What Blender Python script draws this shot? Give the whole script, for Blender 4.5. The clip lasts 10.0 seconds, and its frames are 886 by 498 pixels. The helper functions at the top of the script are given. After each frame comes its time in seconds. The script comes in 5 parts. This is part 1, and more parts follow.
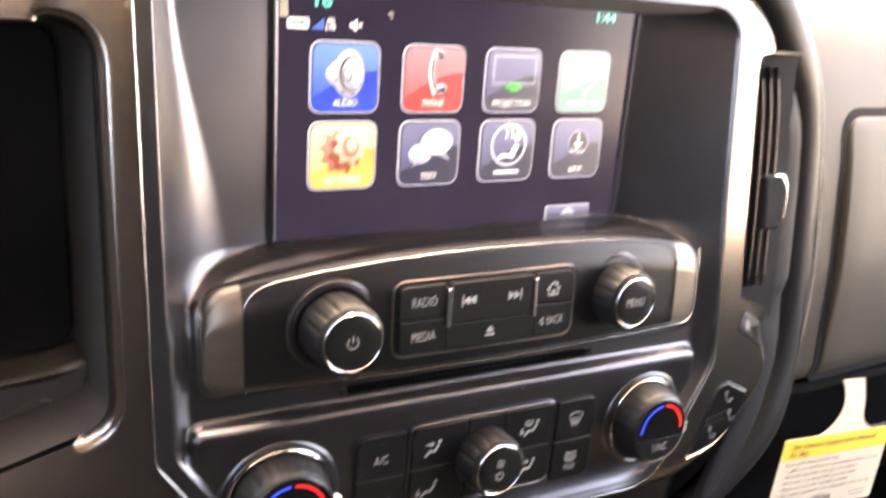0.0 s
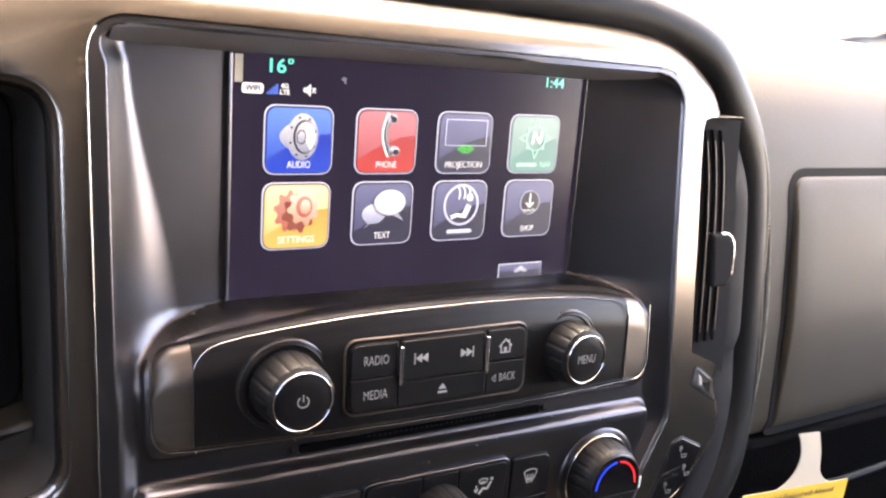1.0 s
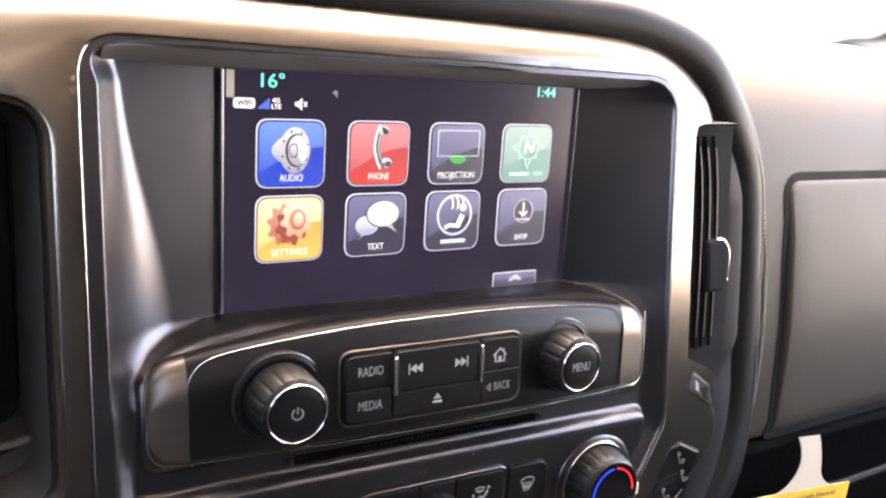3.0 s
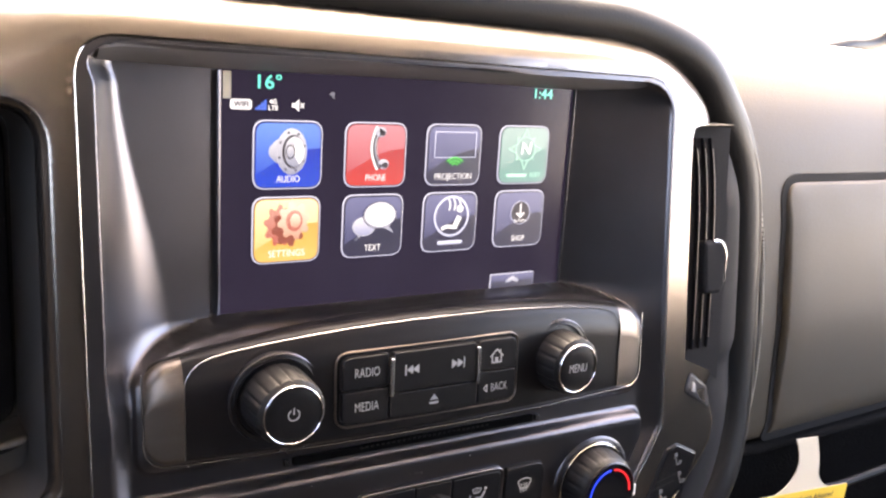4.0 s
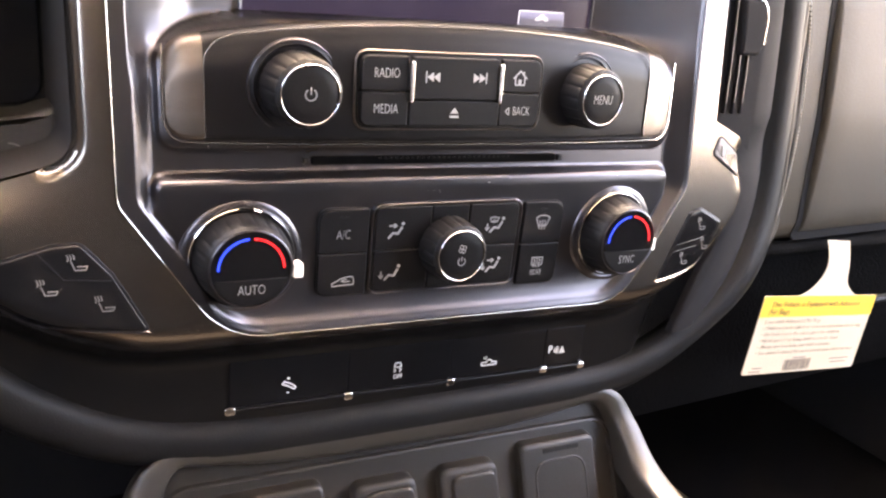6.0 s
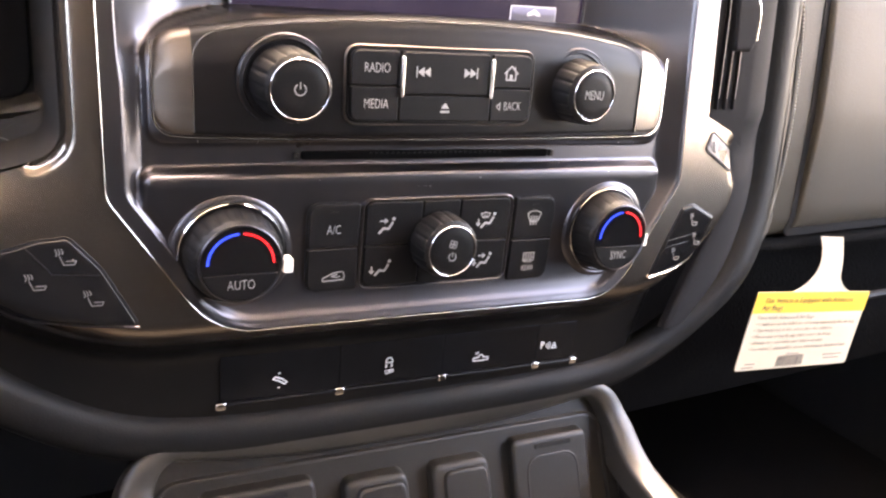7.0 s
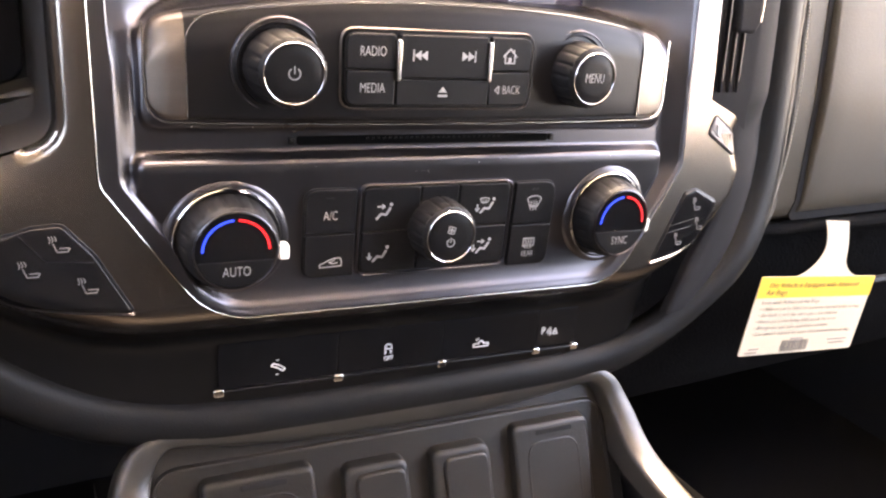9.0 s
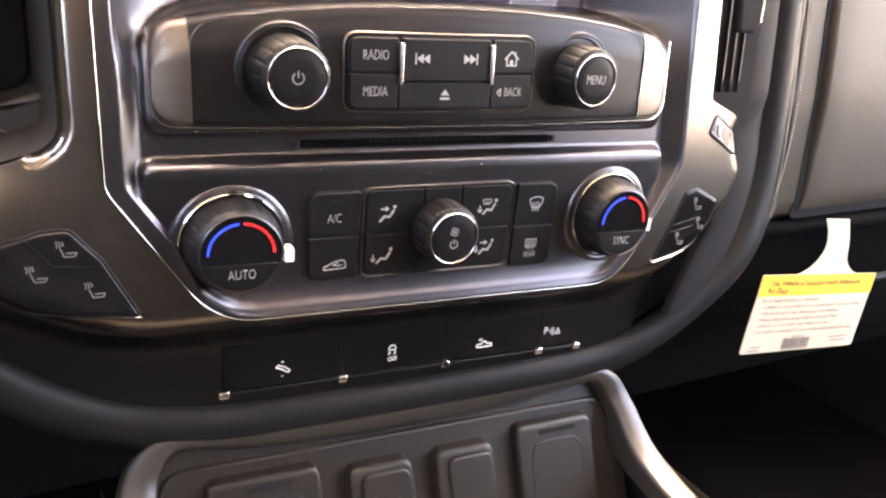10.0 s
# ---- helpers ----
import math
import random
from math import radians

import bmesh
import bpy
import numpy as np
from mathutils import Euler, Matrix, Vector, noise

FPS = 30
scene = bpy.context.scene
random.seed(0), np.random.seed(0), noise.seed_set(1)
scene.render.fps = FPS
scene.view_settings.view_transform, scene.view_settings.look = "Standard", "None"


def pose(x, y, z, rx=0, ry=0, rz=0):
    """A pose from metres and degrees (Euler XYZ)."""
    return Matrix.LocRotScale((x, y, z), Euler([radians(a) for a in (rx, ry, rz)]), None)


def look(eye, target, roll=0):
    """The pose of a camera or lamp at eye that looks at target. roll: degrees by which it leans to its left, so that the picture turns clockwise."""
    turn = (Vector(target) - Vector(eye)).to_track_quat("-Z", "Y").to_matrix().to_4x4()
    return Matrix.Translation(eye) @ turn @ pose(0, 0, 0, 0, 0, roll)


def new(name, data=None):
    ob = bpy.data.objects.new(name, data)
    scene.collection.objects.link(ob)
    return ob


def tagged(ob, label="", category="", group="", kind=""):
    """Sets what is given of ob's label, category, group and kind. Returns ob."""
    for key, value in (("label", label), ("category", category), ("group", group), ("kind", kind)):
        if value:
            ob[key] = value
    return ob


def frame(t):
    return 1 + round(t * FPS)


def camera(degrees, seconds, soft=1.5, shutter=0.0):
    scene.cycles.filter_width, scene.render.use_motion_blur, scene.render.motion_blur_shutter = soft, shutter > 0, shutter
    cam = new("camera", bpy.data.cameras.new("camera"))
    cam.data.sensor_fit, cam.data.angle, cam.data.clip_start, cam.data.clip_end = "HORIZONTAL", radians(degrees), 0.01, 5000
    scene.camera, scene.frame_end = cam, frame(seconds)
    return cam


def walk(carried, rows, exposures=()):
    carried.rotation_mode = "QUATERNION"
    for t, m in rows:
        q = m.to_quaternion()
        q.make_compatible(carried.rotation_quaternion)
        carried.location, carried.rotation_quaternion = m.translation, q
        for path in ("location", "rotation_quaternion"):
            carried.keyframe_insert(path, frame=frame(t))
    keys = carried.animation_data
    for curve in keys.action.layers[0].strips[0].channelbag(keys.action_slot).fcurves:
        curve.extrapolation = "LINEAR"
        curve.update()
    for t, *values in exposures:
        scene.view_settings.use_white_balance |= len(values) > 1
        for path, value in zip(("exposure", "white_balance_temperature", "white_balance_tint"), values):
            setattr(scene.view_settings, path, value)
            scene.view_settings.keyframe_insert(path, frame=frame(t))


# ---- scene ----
from mathutils.geometry import delaunay_2d_cdt

LEAN_BACK = 10.0
W = pose(0, 0, 1.05, -LEAN_BACK)  # the stack's upright drawing, leaned back and set at its height
cam = camera(55.9, 10.0, 2.3, 0.8)
PATH = [
    (0, (-0.196, -0.306, 0.045), (0.804, 1.332, -0.517), 4.1),
    (0.5, (-0.196, -0.316, 0.049), (0.861, 1.32, -0.402), 4.2),
    (1, (-0.192, -0.315, 0.049), (0.874, 1.321, -0.383), 4.4),
    (1.5, (-0.192, -0.316, 0.05), (0.868, 1.324, -0.383), 4.1),
    (2, (-0.192, -0.317, 0.051), (0.865, 1.325, -0.382), 4.0),
    (2.5, (-0.19, -0.318, 0.052), (0.867, 1.325, -0.375), 3.6),
    (4, (-0.188, -0.32, 0.052), (0.87, 1.325, -0.365), 3.6),
    (4.5, (-0.187, -0.32, 0.052), (0.874, 1.324, -0.361), 3.7),
    (5, (-0.187, -0.324, 0.05), (0.877, 1.314, -0.383), 4.0),
    (5.1, (-0.178, -0.336, 0.047), (0.841, 1.319, -0.423), 3.2),
    (5.2, (-0.183, -0.334, 0.026), (0.867, 1.294, -0.468), 3.7),
    (5.3, (-0.183, -0.349, 0.015), (0.85, 1.274, -0.534), 4.2),
    (5.4, (-0.183, -0.35, 0.003), (0.845, 1.261, -0.584), 4.6),
    (5.5, (-0.18, -0.355, -0.003), (0.825, 1.259, -0.624), 4.5),
    (5.6, (-0.172, -0.363, -0.001), (0.778, 1.262, -0.676), 4.5),
    (5.7, (-0.182, -0.352, -0.017), (0.78, 1.278, -0.663), 3.6),
    (6, (-0.184, -0.345, -0.023), (0.764, 1.289, -0.681), 5.2),
    (7.5, (-0.18, -0.347, -0.023), (0.771, 1.28, -0.696), 5.4),
    (8, (-0.18, -0.347, -0.023), (0.751, 1.283, -0.713), 5.2),
    (8.5, (-0.178, -0.347, -0.023), (0.751, 1.282, -0.717), 4.9),
    (9, (-0.176, -0.345, -0.023), (0.757, 1.278, -0.728), 5.1),
    (9.5, (-0.175, -0.344, -0.024), (0.76, 1.276, -0.731), 5.0),
    (10, (-0.178, -0.346, -0.021), (0.753, 1.276, -0.729), 4.7),
]
EXPOSURES = [(0.0, 6.15, 9500, 18), (0.5, 5.78, 8700, 17), (1.0, 5.64, 8250, 16.5), (5.0, 5.64, 8250, 16.5), (5.5, 5.66, 9800, 18.5), (6.0, 6.38, 9300, 19), (10.0, 6.38, 9300, 19)]
walk(cam, [(t, W @ look(eye, target, roll)) for t, eye, target, roll in PATH], EXPOSURES)

# world, sun -----------------------------------------------------------
world = bpy.data.worlds.new("sky")
scene.world = world
world.use_nodes = True
wn = world.node_tree.nodes
sky = wn.new("ShaderNodeTexSky")
sky.sky_type, sky.sun_disc = "NISHITA", False
sky.dust_density, sky.air_density, sky.ozone_density = 3.0, 0.7, 0.6
sky.sun_elevation, sky.sun_rotation = radians(58), radians(30)
wn["Background"].inputs[1].default_value = 0.12
world.node_tree.links.new(sky.outputs[0], wn["Background"].inputs[0])
sun_data = bpy.data.lights.new("sun", "SUN")
sun_data.energy, sun_data.angle, sun_data.color = 2.6, radians(18), (1.0, 0.94, 0.84)
sun = new("sun", sun_data)
sun.matrix_world = look((0.9, 1.5, 3.0), (0, 0, 0))


# materials ------------------------------------------------------------
def material(name, color, rough=0.5, metal=0.0, coat=0.0, grain=0.0, grain_scale=900.0, bump=0.0, bump_scale=600.0,
             cells=False, spread=0.15, wear=0.12, stretch=(1, 1, 1), emit=0.0, spec=0.5):
    """Surface with fine grain, a broad drift of tone and roughness, and relief in millimetres."""
    m = bpy.data.materials.new(name)
    m.use_nodes = True
    n, l = m.node_tree.nodes, m.node_tree.links
    b = n["Principled BSDF"]
    b.inputs["Metallic"].default_value = metal
    b.inputs["Coat Weight"].default_value = coat
    b.inputs["Coat Roughness"].default_value = 0.08
    b.inputs["Specular IOR Level"].default_value = spec
    co = n.new("ShaderNodeTexCoord")
    mp = n.new("ShaderNodeMapping")
    mp.inputs["Scale"].default_value = stretch
    l.new(co.outputs["Object"], mp.inputs["Vector"])
    broad = n.new("ShaderNodeTexNoise")
    broad.inputs["Scale"].default_value, broad.inputs["Detail"].default_value = 22, 4
    l.new(mp.outputs[0], broad.inputs["Vector"])
    fine = n.new("ShaderNodeTexNoise")
    fine.inputs["Scale"].default_value, fine.inputs["Detail"].default_value = grain_scale, 3
    l.new(mp.outputs[0], fine.inputs["Vector"])
    add = n.new("ShaderNodeMath")
    add.operation = "MULTIPLY_ADD"
    l.new(fine.outputs[0], add.inputs[0])
    add.inputs[1].default_value = grain
    l.new(broad.outputs[0], add.inputs[2])
    ramp = n.new("ShaderNodeMapRange")
    ramp.inputs["From Min"].default_value, ramp.inputs["From Max"].default_value = 0.3, 0.7 + grain
    ramp.inputs["To Min"].default_value, ramp.inputs["To Max"].default_value = 1 - spread, 1 + spread
    l.new(add.outputs[0], ramp.inputs["Value"])
    tone = n.new("ShaderNodeVectorMath")
    tone.operation = "SCALE"
    tone.inputs[0].default_value = color
    l.new(ramp.outputs[0], tone.inputs["Scale"])
    l.new(tone.outputs[0], b.inputs["Base Color"])
    rr = n.new("ShaderNodeMapRange")
    rr.inputs["To Min"].default_value, rr.inputs["To Max"].default_value = max(0.02, rough - wear * rough), min(1, rough + wear * rough)
    l.new(broad.outputs[0], rr.inputs["Value"])
    l.new(rr.outputs[0], b.inputs["Roughness"])
    if bump:
        bp = n.new("ShaderNodeBump")
        bp.inputs["Distance"].default_value = bump
        if cells:
            tex = n.new("ShaderNodeTexVoronoi")
            tex.inputs["Scale"].default_value = bump_scale
            l.new(tex.outputs["Distance"], bp.inputs["Height"])
        else:
            tex = n.new("ShaderNodeTexNoise")
            tex.inputs["Scale"].default_value, tex.inputs["Detail"].default_value = bump_scale, 4
            l.new(tex.outputs[0], bp.inputs["Height"])
        l.new(mp.outputs[0], tex.inputs["Vector"])
        l.new(bp.outputs[0], b.inputs["Normal"])
    if emit:
        l.new(tone.outputs[0], b.inputs["Emission Color"])
        l.remove(b.inputs["Base Color"].links[0])
        b.inputs["Base Color"].default_value = (0.012, 0.012, 0.014, 1)
        b.inputs["Emission Strength"].default_value = emit
    return m


SATIN = material("satin_graphite_paint", (0.080, 0.076, 0.082), 0.29, 0.95, 0.0, 0.3, 2500, 0.000005, 3000)
FACE = material("soft_touch_black", (0.0062, 0.0055, 0.0058), 0.38, 0.0, 0.0, 0.3, 2500, 0.00003, 2500, spec=0.15)
BUTTON = material("matt_button_black", (0.0055, 0.0050, 0.0053), 0.42, 0.0, 0.0, 0.3, 3000, 0.00003, 2500, spec=0.14)
RUBBER = material("knob_rubber", (0.0070, 0.0065, 0.0066), 0.46, 0.0, 0.0, 0.3, 2500, 0.00004, 1800, spec=0.2)
GLOSS = material("piano_black", (0.006, 0.0057, 0.006), 0.15, 0.0, 0.0, 0.1, 500, 0, spread=0.3, wear=0.3, spec=0.12)
LIP = material("grey_screen_lip", (0.12, 0.113, 0.115), 0.6, 0.0, 0.0, 0.3, 1500, 0.00004, 1500, spec=0.3)
POD = material("grey_switch_plastic", (0.020, 0.018, 0.0165), 0.5, 0.0, 0.0, 0.4, 1200, 0.00006, 900)
TRIM = material("bronze_satin_trim", (0.165, 0.141, 0.123), 0.22, 0.96, 0.0, 0.5, 1500, 0.000004, 2500, spread=0.035, wear=0.04)
PEWTER = material("brushed_pewter", (0.128, 0.107, 0.092), 0.36, 0.9, 0.0, 0.8, 500, 0.00003, 700, stretch=(1, 1, 12), spread=0.16)
CHROME = material("chrome", (0.62, 0.61, 0.60), 0.09, 1.0, 0.0, 0.1, 400, 0, spread=0.05, wear=0.4)
SILVER = material("satin_silver_edge", (0.62, 0.60, 0.57), 0.24, 1.0, 0.0, 0.2, 900, 0, spread=0.06)
EDGE = material("satin_edge_line", (0.42, 0.405, 0.385), 0.26, 1.0, 0.0, 0.2, 900, 0, spread=0.06)
LEATHER = material("grained_dash_skin", (0.0385, 0.0302, 0.0210), 0.58, 0.0, 0.0, 0.4, 900, 0.00006, 800, True, spread=0.12, spec=0.25)
ROLL = material("dark_grained_roll", (0.0085, 0.0079, 0.0078), 0.46, 0.0, 0.0, 0.4, 900, 0.00004, 900, True, spread=0.15, spec=0.10)
VENT = material("matt_vent_plastic", (0.0115, 0.0110, 0.0118), 0.75, 0.0, 0.0, 0.4, 1200, 0.00003, 1200, spread=0.10, spec=0.04)
CLUSTER = material("dark_cluster_plastic", (0.026, 0.0235, 0.022), 0.6, 0.0, 0.0, 0.3, 900, 0.00004, 900, spec=0.15)
PLASTIC = material("coarse_dark_plastic", (0.0085, 0.0076, 0.0070), 0.40, 0.0, 0.0, 0.4, 1200, 0.00012, 900, spread=0.14, spec=0.18)
LOWER = material("dark_satin_plastic", (0.0058, 0.0052, 0.0050), 0.30, 0.0, 0.0, 0.4, 1500, 0.00003, 1500, spread=0.10, spec=0.12)
BIN = material("grained_bin_plastic", (0.0122, 0.0103, 0.0086), 0.42, 0.0, 0.0, 0.4, 1200, 0.00010, 900, spread=0.14, spec=0.22)
DARK = material("shadow_gap_plastic", (0.011, 0.0105, 0.0105), 0.8, 0.0, 0.0, 0.2, 900, 0.00005, 900, spec=0.08)
SLOT = material("black_slot_felt", (0.0018, 0.0017, 0.0017), 0.9, 0.0, 0.0, 0.4, 1500, 0.00005, 1500, spec=0.02)
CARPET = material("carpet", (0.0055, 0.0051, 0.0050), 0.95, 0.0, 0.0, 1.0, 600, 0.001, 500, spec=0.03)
# near-black tone of the unseen lower back wall, darkens what the trim reflects
REAR_DARK = material("black_rear_absorber", (0.011, 0.0100, 0.0094), 0.95, 0.0, 0.0, 0.6, 500, 0.0005, 600)
HEADLINER = material("headliner_cloth", (0.44, 0.42, 0.39), 0.95, 0.0, 0.0, 0.6, 700, 0.0005, 600)
# pale tone of the unseen upper back wall, a reflector for the trim
REAR_PALE = material("pale_rear_reflector", (0.30, 0.275, 0.25), 0.8, 0.0, 0.0, 0.4, 300, 0.0003, 300)
RIM = material("satin_bin_rim", (0.026, 0.0225, 0.019), 0.40, 0.1, 0.0, 0.4, 1500, 0.00003, 1800)
THREAD = material("grey_thread", (0.34, 0.32, 0.28), 0.8, 0.0, 0.0, 0.4, 2000, 0)
PRINT = material("pale_printed_legend", (0.27, 0.262, 0.255), 0.6, 0.0, 0.0, 0.2, 2000, 0, spread=0.08)
PRINT_DIM = material("dim_printed_legend", (0.12, 0.115, 0.112), 0.6, 0.0, 0.0, 0.2, 2000, 0, spread=0.08)
PRINT_WHITE = material("white_printed_legend", (0.90, 0.89, 0.87), 0.6, 0.0, 0.0, 0.2, 2000, 0, spread=0.05)
PAPER = material("cream_card", (0.47, 0.41, 0.31), 0.6, 0.0, 0.0, 0.4, 900, 0.00003, 700, spread=0.05)
YELLOW = material("yellow_card_print", (0.64, 0.41, 0.045), 0.55, 0.0, 0.0, 0.3, 900, 0, spread=0.05)
INK = material("dark_ink", (0.05, 0.045, 0.04), 0.6, 0.0, 0.0, 0.3, 900, 0)
INK_PALE = material("grey_ink", (0.19, 0.17, 0.145), 0.6, 0.0, 0.0, 0.3, 900, 0)
WHITE = material("white_plastic_marker", (0.78, 0.75, 0.68), 0.45, 0.0, 0.0, 0.2, 900, 0, spread=0.05)
GLASS = material("black_screen_glass", (0.010, 0.009, 0.013), 0.20, 0.0, 0.0, 0.1, 300, 0, spread=0.3, wear=0.3, spec=0.13)


GLOW = 0.0345  # lit signs against the daylit cab


g = GLASS.node_tree.nodes["Principled BSDF"].inputs  # the backlight never goes quite black
g["Emission Color"].default_value, g["Emission Strength"].default_value = (0.014, 0.0112, 0.025, 1), GLOW


def lit(name, color, strength):
    return material(name, color, 0.35, 0.0, 0.0, 0.1, 300, 0, spread=0.04, emit=strength * GLOW)


def lit_blend(name, low, high, strength=1.0):
    """A lit field whose colour runs from its foot to its head, as the picture on the display does."""
    m = lit(name, low, strength)
    n, l = m.node_tree.nodes, m.node_tree.links
    co = n.new("ShaderNodeTexCoord")
    sep = n.new("ShaderNodeSeparateXYZ")
    mix = n.new("ShaderNodeMix")
    mix.data_type = "RGBA"
    l.new(co.outputs["Generated"], sep.inputs[0])
    l.new(sep.outputs["Z"], mix.inputs["Factor"])
    mix.inputs["A"].default_value, mix.inputs["B"].default_value = (*low, 1), (*high, 1)
    l.new(mix.outputs["Result"], n["Principled BSDF"].inputs["Emission Color"])
    return m


LIT_BLUE = lit_blend("lit_blue_tile", (0.004, 0.050, 0.58), (0.004, 0.014, 0.32))
LIT_BLUE_PALE = lit_blend("lit_pale_blue_gloss", (0.02, 0.08, 0.58), (0.11, 0.26, 0.76))
LIT_RED = lit_blend("lit_red_tile", (0.50, 0.045, 0.040), (0.30, 0.030, 0.040))
LIT_RED_PALE = lit_blend("lit_pale_red_gloss", (0.42, 0.085, 0.11), (0.55, 0.22, 0.28))
LIT_SLATE = lit_blend("lit_slate_tile", (0.018, 0.017, 0.050), (0.014, 0.014, 0.034))
LIT_SLATE_PALE = lit_blend("lit_pale_slate_gloss", (0.055, 0.060, 0.15), (0.14, 0.155, 0.32))
LIT_TEAL = lit_blend("lit_teal_tile", (0.095, 0.28, 0.27), (0.065, 0.19, 0.185))
LIT_TEAL_PALE = lit_blend("lit_pale_teal_gloss", (0.13, 0.29, 0.29), (0.27, 0.42, 0.43))
LIT_GOLD = lit_blend("lit_gold_tile", (0.66, 0.43, 0.13), (0.56, 0.28, 0.045))
LIT_GOLD_PALE = lit_blend("lit_pale_gold_gloss", (0.62, 0.47, 0.20), (0.86, 0.77, 0.52))
LIT_MINT = lit("lit_pale_mint", (0.40, 0.74, 0.68), 1.0)
LIT_EDGE = lit_blend("lit_grey_outline", (0.42, 0.47, 0.70), (0.62, 0.67, 0.92))
LIT_MIST = lit_blend("lit_pale_blue_grey", (0.26, 0.30, 0.52), (0.60, 0.64, 0.80))
LIT_WHITE = lit("lit_white", (0.82, 0.87, 1.0), 1.0)
LIT_GREY = lit_blend("lit_grey", (0.24, 0.27, 0.40), (0.58, 0.62, 0.76))
LIT_DARK = lit("lit_near_black", (0.020, 0.014, 0.020), 1.0)
LIT_BROWN = lit("lit_brown", (0.24, 0.065, 0.045), 1.0)
LIT_ROSE = lit_blend("lit_rose", (0.40, 0.10, 0.08), (0.52, 0.28, 0.25))
LIT_CREAM = lit_blend("lit_cream", (0.50, 0.26, 0.20), (0.84, 0.70, 0.62))
LIT_GREEN = lit("lit_green", (0.05, 0.72, 0.09), 1.0)
LIT_CYAN = lit("lit_cyan", (0.08, 0.78, 0.72), 1.0)
LIT_SIGNAL = lit("lit_signal_blue", (0.05, 0.14, 0.72), 1.0)
LAMP_BLUE = lit("cold_scale_lamp", (0.004, 0.05, 1.0), 1.2)
LAMP_RED = lit("warm_scale_lamp", (0.85, 0.02, 0.03), 1.0)


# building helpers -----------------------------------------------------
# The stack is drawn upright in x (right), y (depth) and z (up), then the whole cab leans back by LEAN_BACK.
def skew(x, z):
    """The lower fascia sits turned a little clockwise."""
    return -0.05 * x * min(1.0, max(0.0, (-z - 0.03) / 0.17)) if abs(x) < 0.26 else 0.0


def thing(name, label, category, at=(0, 0, 0), group="", kind=""):
    ob = new(name)
    ob.matrix_world = W @ Matrix.Translation(at)
    ORIGIN[ob.name] = Vector(at)
    return tagged(ob, label, category, group, kind)


def part(name, bm, mat, parent=None, label="", smooth=35, twist=True, kind="", category=""):
    """One mesh object from a bmesh, under a thing or a part; with no parent it is a piece of the setting."""
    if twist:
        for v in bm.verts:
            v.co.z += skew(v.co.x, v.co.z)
    bmesh.ops.recalc_face_normals(bm, faces=bm.faces)
    me = bpy.data.meshes.new(name)
    bm.to_mesh(me)
    bm.free()
    me.materials.append(mat)
    for p in me.polygons:
        p.use_smooth = len(p.vertices) <= 4
    me.set_sharp_from_angle(angle=radians(smooth))
    ob = new(name, me)
    if parent is None:
        ob.matrix_world = W
    else:
        ob.parent = parent
        if parent.name in ORIGIN:
            ob.location = -ORIGIN[parent.name]
    return tagged(ob, label, category, "", kind)


ORIGIN = {}


def rpoly(pts, seg=5):
    """Outline from corners (x, z, radius), anticlockwise as seen from the seats."""
    out = []
    for i, (x, z, r) in enumerate(pts):
        p, a, b = Vector((x, z)), Vector(pts[i - 1][:2]), Vector(pts[(i + 1) % len(pts)][:2])
        if r <= 0:
            out.append((x, z))
            continue
        da, db = (a - p), (b - p)
        la, lb = da.length, db.length
        da.normalize(), db.normalize()
        half = math.acos(max(-1, min(1, da.dot(db)))) / 2
        d = min(r / math.tan(half), 0.48 * la, 0.48 * lb)
        s, e = p + da * d, p + db * d
        for k in range(seg + 1):
            t = k / seg
            q = s * (1 - t) ** 2 + p * 2 * t * (1 - t) + e * t * t
            out.append((q.x, q.y))
    return out


def rrect(x0, x1, z0, z1, r, seg=5):
    return rpoly([(x0, z0, r), (x1, z0, r), (x1, z1, r), (x0, z1, r)], seg)


def disc(x, z, r, n=40, a0=0.0, rz=None):
    return [(x + r * math.cos(a0 + 2 * math.pi * k / n), z + (rz or r) * math.sin(a0 + 2 * math.pi * k / n)) for k in range(n)]


def inset(out, d):
    res = []
    n = len(out)
    for i in range(n):
        a, p, b = Vector(out[i - 1]), Vector(out[i]), Vector(out[(i + 1) % n])
        e1, e2 = (p - a), (b - p)
        if e1.length < 1e-9:
            e1 = e2
        if e2.length < 1e-9:
            e2 = e1
        e1.normalize(), e2.normalize()
        nn = Vector((-e1.y - e2.y, e1.x + e2.x))
        nn.normalize()
        c = max(0.5, nn.dot(Vector((-e1.y, e1.x))))
        res.append((p.x + nn.x * d / c, p.y + nn.y * d / c))
    return res


def loft(bm, rings, close=True, cap=None):
    """Skin through rings of 3D points with equal counts."""
    vs = [[bm.verts.new(p) for p in r] for r in rings]
    for a, b in zip(vs, vs[1:]):
        n = len(a)
        for i in range(n if close else n - 1):
            j = (i + 1) % n
            bm.faces.new((a[i], a[j], b[j], b[i]))
    if cap in ("end", "both"):
        bm.faces.new(vs[-1])
    if cap in ("start", "both"):
        bm.faces.new(vs[0][::-1])
    return bm


def fy(y):
    return y if callable(y) else (lambda x, z: y)


def dense(out, step=0.005):
    """The outline with its long edges divided."""
    res = []
    for (x0, z0), (x1, z1) in zip(out, out[1:] + out[:1]):
        n = max(1, math.ceil(math.hypot(x1 - x0, z1 - z0) / step))
        res += [(x0 + (x1 - x0) * k / n, z0 + (z1 - z0) * k / n) for k in range(n)]
    return res


